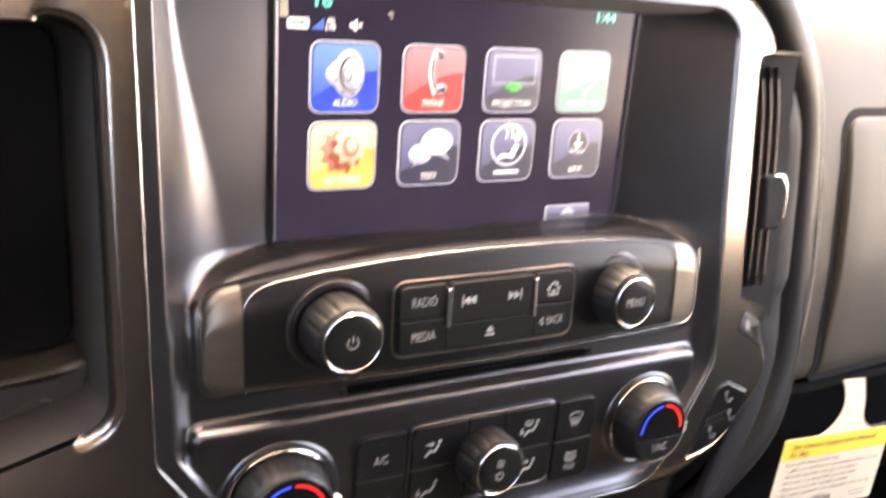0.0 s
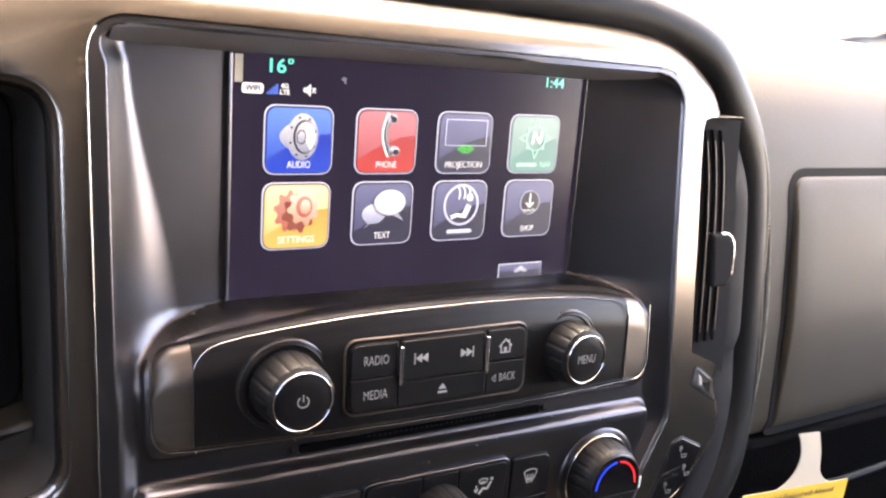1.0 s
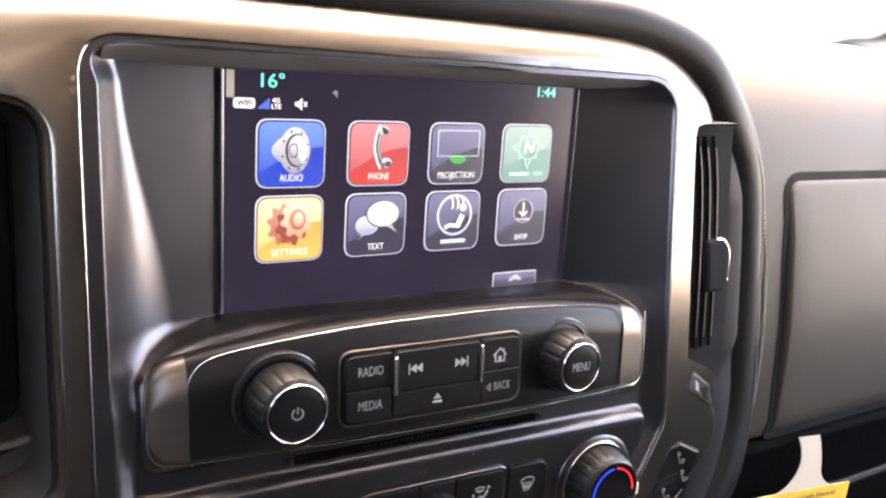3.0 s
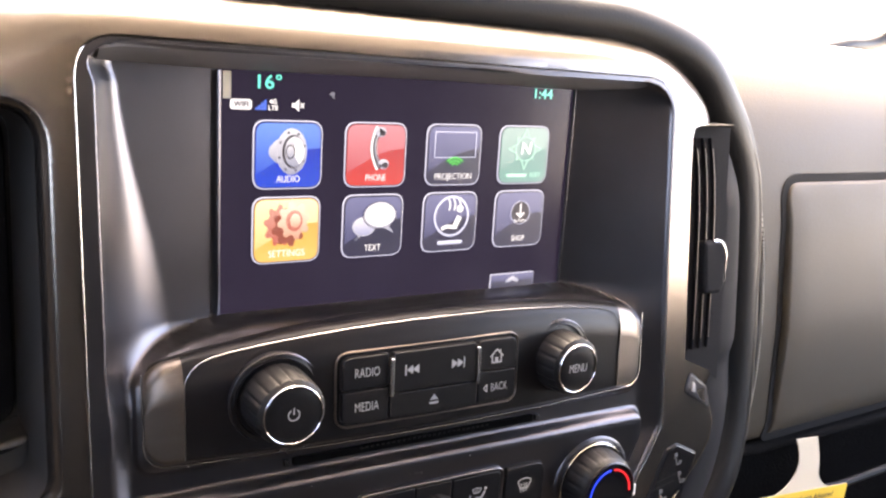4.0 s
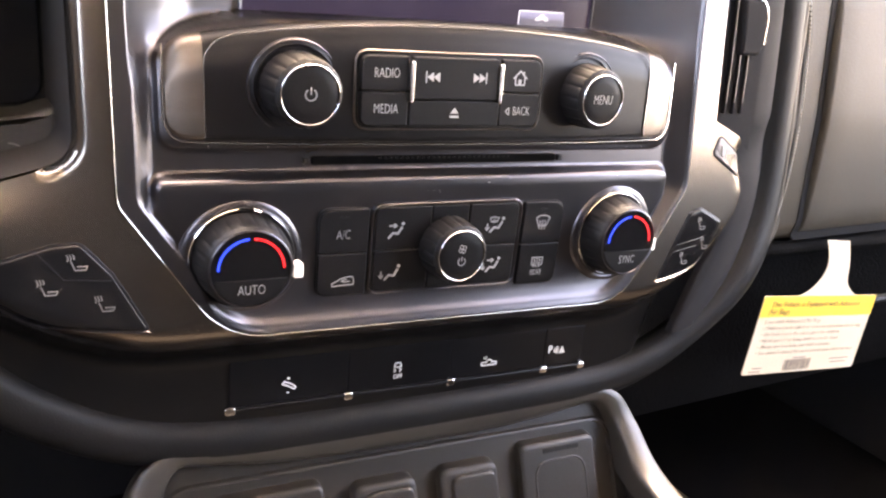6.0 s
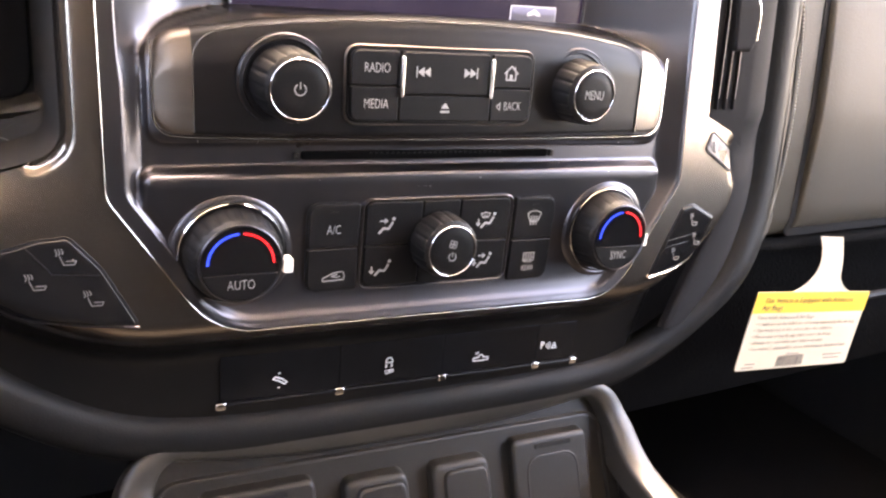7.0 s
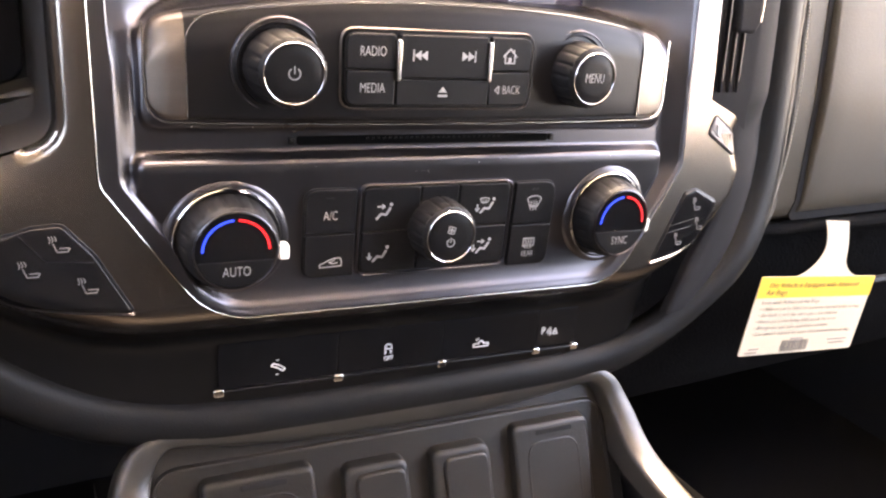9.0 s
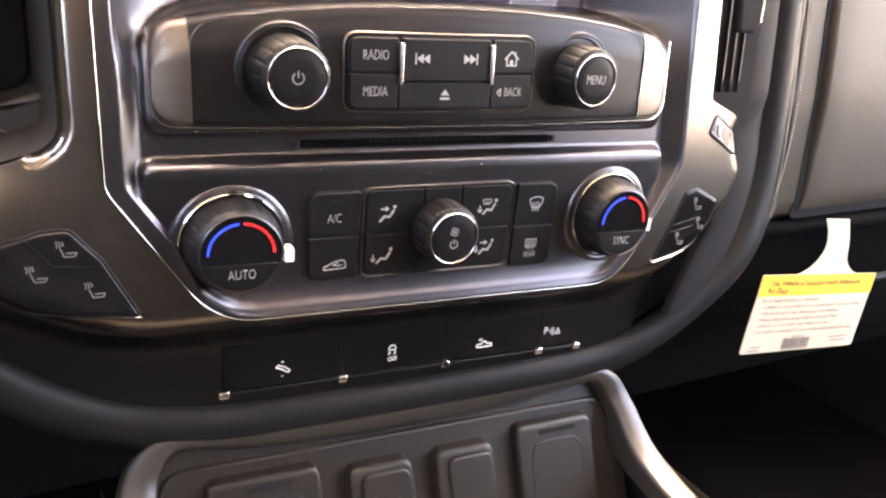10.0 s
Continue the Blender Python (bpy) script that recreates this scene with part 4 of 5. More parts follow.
def radio_front(x0, x1, nx, lift, lo=0, hi=99):
    """Rolled crown, flat face and tucked foot, swept from x0 to x1."""
    rows = []
    for i in range(nx + 1):
        x = x0 + (x1 - x0) * i / nx
        x = 0.1236 * math.sin(math.pi / 2 * x / 0.1236) * 0.35 + 0.65 * x
        ax = abs(x)
        t = clamp((ax - 0.1157) / 0.008)
        bend = 8 * max(0, ax - 0.112) ** 2
        trim_z = 0.008 * (1 - math.sqrt(max(0.0, 1 - t * t)))
        zt, zb = hood(x) - 0.0035 - trim_z, -0.0985 + trim_z
        y = lambda z: YR(x, z) + bend - lift
        pts = [(-0.0160, zt - 0.0028), (y(zt) + 0.0085, zt - 0.0010), (y(zt) + 0.0050, zt - 0.0008), (y(zt) + 0.0028, zt - 0.0024), (y(zt) + 0.0014, zt - 0.0042), (y(zt) + 0.0005, zt - 0.0064), (y(zt) + 0.0001, zt - 0.0090)]
        z9 = zt - 0.0100
        pts += [(y(z9 + (zb + 0.0030 - z9) * k / 5), z9 + (zb + 0.0030 - z9) * k / 5) for k in range(6)]
        pts += [(y(zb) + 0.0003, zb + 0.0016), (y(zb) + 0.0012, zb + 0.0006), (y(zb) + 0.0030, zb), (y(zb) + 0.0140, zb)]
        rows.append([(x, py, pz) for py, pz in pts[lo:hi]])
    return loft(B(), rows, False)


part("body", radio_front(-0.1235, 0.1235, 220, 0.0), FACE, radio, smooth=60)
for x0, x1 in ((-0.1236, -0.1048), (0.0999, 0.1236)):
    part("end_cap", radio_front(x0, x1, 40, 0.0004, 1, 15), PEWTER, radio, "brushed pewter end cap", smooth=60)


def radio_skin(x, z, lift=0.0006):
    """Depth of the radio's front at a height."""
    zt = hood(x) - 0.0035
    back = np.interp(zt - z, [0.0008, 0.0024, 0.0042, 0.0064, 0.0090], [0.0050, 0.0028, 0.0014, 0.0005, 0.0])
    return YR(x, max(min(z, zt), -0.0985)) + float(back) - lift


seam_line = [(-0.1100, -0.0968), (-0.1100, -0.080)] + [(-0.1100 + a, hood(-0.11 + a) - b) for a, b in ((0, 0.0150), (0.0012, 0.0110), (0.0045, 0.0080), (0.0100, 0.0066))]
seam_line += [(x, hood(x) - 0.0063) for x in [-0.092 + 0.180 * k / 30 for k in range(31)]]
seam_line += [(0.1062 - a, hood(0.1062 - a) - b) for a, b in ((0.0100, 0.0066), (0.0045, 0.0080), (0.0012, 0.0110), (0, 0.0150))] + [(0.1062, -0.080), (0.1062, -0.0968)]
seam_line = smooth_path([(x, 0, z) for x, z in seam_line], 4)
part("crown_line", tube(B(), [(p.x, radio_skin(p.x, p.z), p.z) for p in seam_line], 0.00024, 6), EDGE, radio, "fine silver line round the black face")
foot = [(-0.1244, -0.062 - 0.0285 * k / 6) for k in range(7)] + [(-0.1236, -0.0940), (-0.1213, -0.0971), (-0.1180, -0.0988)] + [(-0.11 + 0.22 * k / 30, -0.0991) for k in range(31)] + [(0.1180, -0.0988), (0.1213, -0.0971), (0.1236, -0.0940)] + [(0.1244, -0.0905 + 0.0285 * k / 6) for k in range(7)]
part("outline", tube(B(), [(x, min(YR(x, z) + 0.0010 + 8 * max(0, abs(x) - 0.112) ** 2, YF(x, z) + 0.0016), z) for x, z in foot], 0.00040, 6), SILVER, radio, "fine bright outline")
part("button_rim", band(B(), rrect(-0.0515, 0.0385, -0.0925, -0.0605, 0.006, 8), [(-0.0005, 0.002), (-0.0004, -0.0005), (0.0000, -0.0009), (0.0004, -0.0005), (0.0006, 0.002)], YR), PEWTER, radio, "satin rim round the buttons")
part("button_bed", shell(B(), rrect(-0.0505, 0.0375, -0.0915, -0.0615, 0.005, 8), lambda x, z: YR(x, z) - 0.0002, 0.003, 0.0003), DARK, radio)


def YB(x, z):
    return -0.0378 + 0.04 * (z + 0.076)


def button(parent, x0, x1, z0, z1, y=YB, r=0.0012, bevel=0.0005, corners=None, mat=None, name="button"):
    c = corners or (r, r, r, r)
    out = rpoly([(x0, z0, c[0]), (x1, z0, c[1]), (x1, z1, c[2]), (x0, z1, c[3])], 5)
    return part(name, shell(B(), out, y, 0.003, bevel), mat or BUTTON, parent)


def YL(x, z):
    return YB(x, z) - 0.0001


R, r = 0.0042, 0.0011
b = button(radio, -0.0498, -0.0287, -0.0762, -0.0622, corners=(r, r, r, R))
part("legend", lettering("RADIO", -0.0387, -0.0692, YL, 0.0057, 0.66, bold=-0.00009), PRINT, b)
b = button(radio, -0.0498, -0.0287, -0.0908, -0.0767, corners=(R, r, r, r))
part("legend", lettering("MEDIA", -0.0387, -0.0838, YL, 0.0057, 0.66, bold=-0.00009), PRINT, b)
b = button(radio, -0.0268, 0.0142, -0.0795, -0.0622, y=lambda x, z: YB(x, z) - 0.0006)
bm = B()
for x, s in ((-0.0178, -1), (0.0044, 1)):
    y = lambda x, z: YB(x, z) - 0.0008
    for k in (0, 1):
        tri = [(x + s * (0.0030 - 0.0029 * k), -0.0702), (x - s * 0.0029 * k, -0.0702 + 0.0019), (x - s * 0.0029 * k, -0.0702 - 0.0019)]
        slab(bm, tri, y)
    strokes(bm, [[(x + s * 0.0034, -0.0680), (x + s * 0.0034, -0.0724)]], 0.0005, y)
part("skip_symbols", bm, PRINT, b)
b = button(radio, -0.0280, 0.0158, -0.0908, -0.0800)
part("eject_symbol", strokes(slab(B(), [(-0.0085, -0.0853), (-0.0045, -0.0853), (-0.0065, -0.0829)], YL), [[(-0.0085, -0.0867), (-0.0045, -0.0867)]], 0.0009, YL), PRINT, b)
b = button(radio, 0.0162, 0.0368, -0.0762, -0.0622, corners=(r, r, R, r))
bm = strokes(B(), [[(0.0222, -0.0700), (0.0256, -0.0668), (0.0290, -0.0700)], [(0.0232, -0.0695), (0.0232, -0.0727), (0.0280, -0.0727), (0.0280, -0.0695)], [(0.0274, -0.0672), (0.0274, -0.0684)]], 0.0006, YL)
slab(bm, [(0.0248, -0.0727), (0.0263, -0.0727), (0.0263, -0.0704), (0.0248, -0.0704)], YL)
part("home_symbol", bm, PRINT, b)
b = button(radio, 0.0162, 0.0368, -0.0908, -0.0767, corners=(r, R, r, r))
part("legend", lettering("BACK", 0.0275, -0.0842, YL, 0.0054, 0.66, bold=-0.00009), PRINT, b)
part("back_arrow", strokes(B(), [[(0.0210, -0.0826), (0.0192, -0.0842), (0.0210, -0.0858), (0.0210, -0.0826)]], 0.0004, YL), PRINT, b)
for x in (-0.0277, 0.0152):
    part("divider", shell(B(), rrect(x - 0.0009, x + 0.0009, -0.0808, -0.0640, 0.0008), lambda x, z: YB(x, z) - 0.0016, 0.003, 0.0004), SILVER, radio, "chrome divider strip")


def turn_knob(parent, name, x, z, yb, yf, rb, rf, ring=0.0006, ribs=16):
    """A knob with broad grips, a chrome ring and a dark face."""
    k = part(name, lathe(B(), x, z, [(rb * 1.30, yb + 0.0015), (rb * 1.28, yb - 0.0010), (rb * 1.16, yb - 0.0016), (rb * 1.10, yb - 0.0004)], 56), FACE, parent, "black ribbed knob with a chrome ring")
    part("collar", lathe(B(), x, z, [(rb * 1.33, yb + 0.002), (rb * 1.32, yb - 0.0010), (rb * 1.29, yb - 0.0014), (rb * 1.26, yb - 0.0008), (rb * 1.25, yb + 0.002)], 64), SATIN, k)
    dy = yf - yb
    n = ribs * 6

    def grips(i, j):
        return -0.0005 if 1 <= j <= 4 and i % 6 == 0 else 0.0

    part("grip", lathe(B(), x, z, [(rb, yb + 0.002), (rb, yb + dy * 0.15), (rb * 0.985, yb + dy * 0.50), (rb * 0.96, yb + dy * 0.80), (rb * 0.93, yb + dy * 0.92), (rf + ring * 0.7, yb + dy * 0.98)], n, grips), RUBBER, k, smooth=40)
    part("ring", lathe(B(), x, z, [(rf + ring, yf + 0.0015)] + [(rf + ring * (0.5 + 0.5 * math.cos(math.pi * q / 8)), yf - 0.0008 * math.sin(math.pi * q / 8)) for q in range(9)] + [(rf - 0.0001, yf + 0.0006)], 56), CHROME, k, "bright chrome ring")
    part("face", lathe(B(), x, z, [(rf, yf + 0.001), (rf, yf + 0.0001), (rf - 0.0005, yf - 0.0002), (rf * 0.6, yf - 0.0004), (rf * 0.25, yf - 0.00045)], 40), BUTTON, k)
    return k


def power_mark(parent, x, z, y, r, w):
    part("power_symbol", strokes(B(), [arc(x, z, r, 125, 415, 18), [(x, z + r * 0.1), (x, z + r * 1.25)]], w, y), PRINT, parent)


k = turn_knob(radio, "volume_knob", -0.0755, -0.0762, -0.0325, -0.0505, 0.0143, 0.0112)
power_mark(k, -0.0755, -0.0762, -0.0511, 0.0022, 0.0004)
k = turn_knob(radio, "tuning_knob", 0.0645, -0.0770, -0.0325, -0.0480, 0.0143, 0.0108)
part("legend", lettering("MENU", 0.0645, -0.0770, -0.0486, 0.0059, 0.66, bold=-0.00009), PRINT, k)

# climate panel -------------------------------------------------------
climate = thing("climate_panel", "black climate control panel with three knobs and buttons", "climate control", (0, -0.02, -0.18))


def YC(x, z):
    return -0.0352 + 0.030 * (-0.113 - z)


def YD(x, z):
    return YC(x, z) - 0.0016


def YDL(x, z):
    return YD(x, z) - 0.0001


part("mode_rim", band(B(), rrect(-0.0402, 0.0362, -0.1675, -0.1255, 0.005, 8), [(-0.0005, 0.003), (-0.0004, -0.0010), (0.0000, -0.0014), (0.0004, -0.0010), (0.0006, 0.002)], YC), SATIN, climate, "satin rim round the mode buttons")
part("mode_bed", shell(B(), rrect(-0.0395, 0.0355, -0.1668, -0.1262, 0.0045, 8), lambda x, z: YC(x, z) - 0.0004, 0.003, 0.0003), DARK, climate)
part("side_bed", shell(B(), rrect(-0.0650, -0.0414, -0.1675, -0.1265, 0.006, 8), lambda x, z: YC(x, z) - 0.0003, 0.003, 0.0003), DARK, climate)
part("side_bed", shell(B(), rrect(0.0372, 0.0615, -0.1690, -0.1265, 0.006, 8), lambda x, z: YC(x, z) - 0.0003, 0.003, 0.0003), DARK, climate)
b = button(climate, -0.0645, -0.0418, -0.1466, -0.1270, YD, corners=(r, r, 0.0012, 0.006))
part("legend", lettering("A/C", -0.0535, -0.1385, YDL, 0.0058, 0.68, bold=-0.00009), PRINT, b)
part("tell_tale", slab(B(), rrect(-0.0555, -0.0515, -0.1308, -0.1302, 0.0001, 1), YDL), PLASTIC, b)
b = button(climate, -0.0645, -0.0418, -0.1670, -0.1472, YD, corners=(0.005, r, r, r))
car = [(-0.0575, -0.1622), (-0.0575, -0.1608), (-0.0560, -0.1602), (-0.0535, -0.1588), (-0.0500, -0.1580), (-0.0482, -0.1582), (-0.0476, -0.1600), (-0.0478, -0.1618), (-0.0575, -0.1622)]
part("recirculation_symbol", strokes(B(), [car, [(-0.0510, -0.1592), (-0.0535, -0.1600), (-0.0512, -0.1606), (-0.0495, -0.1602)]], 0.0004, YDL), PRINT, b)


def vents(x, z, feet, face, screen_air):
    """Air-direction sign: a seat line and arrows."""
    bm = strokes(B(), [[(x - 0.0030, z - 0.0034), (x - 0.0010, z - 0.0012), (x + 0.0014, z - 0.0016), (x + 0.0032, z + 0.0014)]], 0.0010, YDL)
    slab(bm, disc(x + 0.0036, z + 0.0030, 0.0008, 10), YDL)
    if face:
        strokes(bm, [[(x - 0.0028, z + 0.0022), (x + 0.0004, z + 0.0022)], [(x - 0.0006, z + 0.0031), (x + 0.0006, z + 0.0022), (x - 0.0006, z + 0.0013)]], 0.0006, YDL)
    if feet:
        strokes(bm, [[(x - 0.0048, z + 0.0006), (x - 0.0048, z - 0.0022)], [(x - 0.0058, z - 0.0012), (x - 0.0048, z - 0.0025), (x - 0.0038, z - 0.0012)]], 0.0006, YDL)
    if screen_air:
        strokes(bm, [[(x - 0.0036, z + 0.0034), (x - 0.0012, z + 0.0039), (x + 0.0012, z + 0.0034), (x + 0.0004, z + 0.0016), (x - 0.0028, z + 0.0016), (x - 0.0036, z + 0.0034)], [(x - 0.0018, z + 0.0012), (x - 0.0018, z + 0.0028)], [(x - 0.0006, z + 0.0012), (x - 0.0006, z + 0.0028)]], 0.0004, YDL)
    return bm


for x0, x1, z0, z1, cr, sx, sz, how in ((-0.0388, -0.0120, -0.1466, -0.1268, (r, r, r, 0.004), -0.0295, -0.1375, (False, True, False)),
                                       (-0.0388, -0.0120, -0.1662, -0.1472, (0.004, r, r, r), -0.0300, -0.1575, (True, False, False)),
                                       (0.0078, 0.0348, -0.1466, -0.1268, (r, r, 0.004, r), 0.0225, -0.1372, (True, False, True)),
                                       (0.0078, 0.0348, -0.1662, -0.1472, (r, 0.004, r, r), 0.0228, -0.1570, (True, True, False))):
    b = button(climate, x0, x1, z0, z1, YD, corners=cr)
    part("air_symbol", vents(sx, sz, *how), PRINT, b)
b = button(climate, -0.0114, 0.0072, -0.1400, -0.1268, YD)
b = button(climate, -0.0114, 0.0072, -0.1662, -0.1560, YD)
b = button(climate, 0.0378, 0.0608, -0.1474, -0.1270, YD, corners=(r, r, 0.006, r))
heat = [[(0.0475 + 0.0015 * k, -0.1405), (0.0470 + 0.0015 * k, -0.1390), (0.0477 + 0.0015 * k, -0.1375), (0.0472 + 0.0015 * k, -0.1362)] for k in range(3)]
part("windscreen_symbol", strokes(B(), [[(0.0452, -0.1352)] + arc(0.0490, -0.1358, 0.0042, 150, 30, 8, 0.0022) + [(0.0528, -0.1352), (0.0512, -0.1388), (0.0468, -0.1388), (0.0452, -0.1352)]] + heat, 0.00045, YDL), PRINT, b)
part("tell_tale", slab(B(), rrect(0.0470, 0.0510, -0.1308, -0.1302, 0.0001, 1), YDL), PLASTIC, b)
b = button(climate, 0.0378, 0.0608, -0.1686, -0.1480, YD, corners=(r, 0.005, r, r))
part("rear_window_symbol", strokes(B(), [[(0.0460, -0.1588), (0.0460, -0.1550), (0.0520, -0.1550), (0.0520, -0.1588), (0.0502, -0.1588)], [(0.0478, -0.1588), (0.0460, -0.1588)]] +
                                   [[(x, z - 0.0195) for x, z in h] for h in heat], 0.00045, YDL), PRINT, b)
part("legend", lettering("REAR", 0.0490, -0.1628, YDL, 0.0042, 0.70, bold=-0.00009), PRINT, b)
k = turn_knob(climate, "fan_knob", -0.0025, -0.1462, -0.0335, -0.0490, 0.0145, 0.0113)
fan = []
for q in range(4):
    a = math.pi / 2 * q + 0.5
    fan.append(disc(-0.0025 + 0.0011 * math.cos(a), -0.1432 + 0.0011 * math.sin(a), 0.00085, 14) + disc(-0.0025 + 0.0011 * math.cos(a), -0.1432 + 0.0011 * math.sin(a), 0.00085, 14)[:1])
part("fan_symbol", strokes(B(), fan, 0.0003, -0.0496), PRINT, k)
power_mark(k, -0.0025, -0.1490, -0.0496, 0.0018, 0.0004)


def temperature_knob(x, z, words):
    """Large knob: chrome base ring, ribbed skirt, lit cold and warm scale, push half below."""
    yb, yf, rb, rf = -0.0330, -0.0478, 0.0187, 0.0160
    k = part("temperature_knob", lathe(B(), x, z, [(0.0262, yb + 0.0005), (0.0250, yb - 0.0011), (0.0238, yb - 0.0017), (0.0225, yb - 0.0019), (0.0212, yb - 0.0012)], 64), SATIN, climate, "large black temperature knob with lit scale")
    part("base_ring", lathe(B(), x, z, [(0.0217, yb), (0.02165, yb - 0.0024), (0.0213, yb - 0.0028), (0.02095, yb - 0.0024), (0.0209, yb)], 64), CHROME, k, "chrome base ring")

    def grips(i, j):
        return -0.0005 if 1 <= j <= 3 and i % 6 == 0 else 0.0

    part("grip", lathe(B(), x, z, [(rb + 0.0012, yb), (rb + 0.0010, yb - 0.003), (rb + 0.0004, yb - 0.008), (rb - 0.0004, yb - 0.0115), (rb - 0.0012, yb - 0.0132), (rf + 0.0004, yf + 0.0002)], 132, grips), RUBBER, k, smooth=40)
    part("rim", lathe(B(), x, z, [(rf + 0.0006, yf + 0.002), (rf + 0.0006, yf - 0.0002), (rf + 0.0002, yf - 0.0004), (rf - 0.0002, yf + 0.0004)], 56), SATIN, k)
    part("face", lathe(B(), x, z, [(rf, yf + 0.001), (rf, yf + 0.0002), (rf * 0.6, yf), (rf * 0.2, yf)], 48), GLOSS, k)
    low = arc(x, z, rf - 0.0003, 196, 344, 24)
    part("push_half", shell(B(), low, yf - 0.0002, 0.001, 0.0003), BUTTON, k)
    part("legend", lettering(words, x, z - 0.0088, yf - 0.0006, 0.0059, 0.68, bold=-0.00009), PRINT, k)
    part("cold_scale", strokes(B(), [arc(x, z, rf - 0.0030, 178, 95, 20)], 0.0009, yf - 0.0004), LAMP_BLUE, k, "lit blue cold scale")
    part("warm_scale", strokes(B(), [arc(x, z, rf - 0.0030, 85, 2, 20)], 0.0009, yf - 0.0004), LAMP_RED, k, "lit red warm scale")
    part("pointer", shell(B(), rrect(x + rb - 0.0002, x + rb + 0.0040, z - 0.0068, z - 0.0004, 0.0010), -0.0435, 0.0045, 0.0004), WHITE, k, "white pointer block")


temperature_knob(-0.0962, -0.1468, "AUTO")
temperature_knob(0.0945, -0.1456, "SYNC")

specks = []
random.seed(9)
for k in range(7):
    a, sx, sz = random.uniform(0, 3.14), random.gauss(-0.011, 0.0022), random.gauss(-0.1205, 0.0009)
    specks.append([(sx, sz), (sx + 0.0004 * math.cos(a), sz + 0.0003 * math.sin(a))])
part("dust_fleck", strokes(B(), specks, 0.00016, lambda x, z: YC(x, z) - 0.0004), PRINT, climate)

# switch bank ---------------------------------------------------------
bank = thing("switch_bank", "gloss black row of switches with small chrome tabs", "switches", (0, -0.01, -0.23))
YS = -0.0150
part("body", shell(B(), rpoly([(-0.100, -0.2310, 0.003), (0.128, -0.2310, 0.003), (0.124, -0.2035, 0.004), (-0.098, -0.2035, 0.004)]), YS + 0.0012, 0.006, 0.001), GLOSS, bank)
xs = (-0.096, -0.0385, 0.0185, 0.0775, 0.1035)
for i, (a, b) in enumerate(zip(xs, xs[1:])):
    s = part("switch", shell(B(), rrect(a + 0.0001, b - 0.0001, -0.2278 if i < 3 else -0.2268, -0.2050, 0.0006), YS, 0.003, 0.0002), GLOSS, bank)
    part("lip", tube(B(), [(a + 0.001, YS - 0.0005, -0.2287), (b - 0.001, YS - 0.0005, -0.2287)], 0.0011, 8), BUTTON, s)
for x in xs:
    part("chrome_tab", shell(B(), rrect(x - 0.0026, x + 0.0026, -0.2312, -0.2272, 0.0016), YS - 0.0016, 0.004, 0.0008, 3), CHROME, bank, "small chrome tab")
yl = YS - 0.0002
part("pedal_symbol", strokes(B(), [[(-0.0716, -0.2188), (-0.0690, -0.2198), (-0.0660, -0.2218), (-0.0650, -0.2208), (-0.0672, -0.2190), (-0.0705, -0.2176), (-0.0716, -0.2188)],
                                   [(-0.0690, -0.2160), (-0.0682, -0.2160)], [(-0.0692, -0.2234), (-0.0684, -0.2234)]], 0.0005, yl), PRINT_WHITE, bank)
part("traction_symbol", strokes(B(), [[(-0.0140, -0.2160), (-0.0132, -0.2146), (-0.0112, -0.2146), (-0.0104, -0.2160), (-0.0104, -0.2170), (-0.0140, -0.2170), (-0.0140, -0.2160)],
                                      [(-0.0142, -0.2178), (-0.0134, -0.2186), (-0.0142, -0.2196)], [(-0.0112, -0.2178), (-0.0104, -0.2186), (-0.0112, -0.2196)]], 0.00045, yl), PRINT_WHITE, bank)
part("legend", lettering("OFF", -0.0120, -0.2222, yl, 0.0034, 0.85), PRINT_WHITE, bank)
part("cargo_lamp_symbol", strokes(B(), [[(0.0372, -0.2222), (0.0372, -0.2206), (0.0400, -0.2204), (0.0410, -0.2190), (0.0425, -0.2190), (0.0432, -0.2204), (0.0462, -0.2206), (0.0462, -0.2222), (0.0372, -0.2222)],
                                        [(0.0390, -0.2184), (0.0384, -0.2176)], [(0.0398, -0.2182), (0.0398, -0.2172)]], 0.0005, yl), PRINT_WHITE, bank)
part("park_letter", lettering("P", 0.0812, -0.2176, lambda x, z: YS - 0.0004, 0.0062, 0.85), PRINT_WHITE, bank)
part("park_symbol", strokes(B(), [arc(0.0832, -0.2182, 0.0012 + 0.0012 * q, -40, 40, 4) for q in range(3)] + [[(0.0879, -0.2200), (0.0895, -0.2166), (0.0911, -0.2200), (0.0879, -0.2200)], [(0.0885, -0.2188), (0.0905, -0.2188)]], 0.0004, yl), PRINT_WHITE, bank)

# seat switches -------------------------------------------------------
def seat_sign(parent, x, z, y, s=1.0):
    L = [[(x - 0.0020 * s, z + 0.0012), (x - 0.0006 * s, z - 0.0022), (x + 0.0036 * s, z - 0.0022), (x + 0.0044 * s, z - 0.0008), (x + 0.0004 * s, z - 0.0008)]]
    L += [[(x + (-0.0034 + 0.0012 * q) * s, z + 0.0014 + 0.0004 * q), (x + (-0.0030 + 0.0012 * q) * s, z + 0.0026), (x + (-0.0036 + 0.0012 * q) * s, z + 0.0040)] for q in range(3)]
    part("seat_symbol", strokes(B(), L, 0.0004, y), PRINT_DIM, parent)


def YT(x, z):
    return float(trim_depth(x, z))


def YP(x, z):
    return YT(x, z) - 0.0010


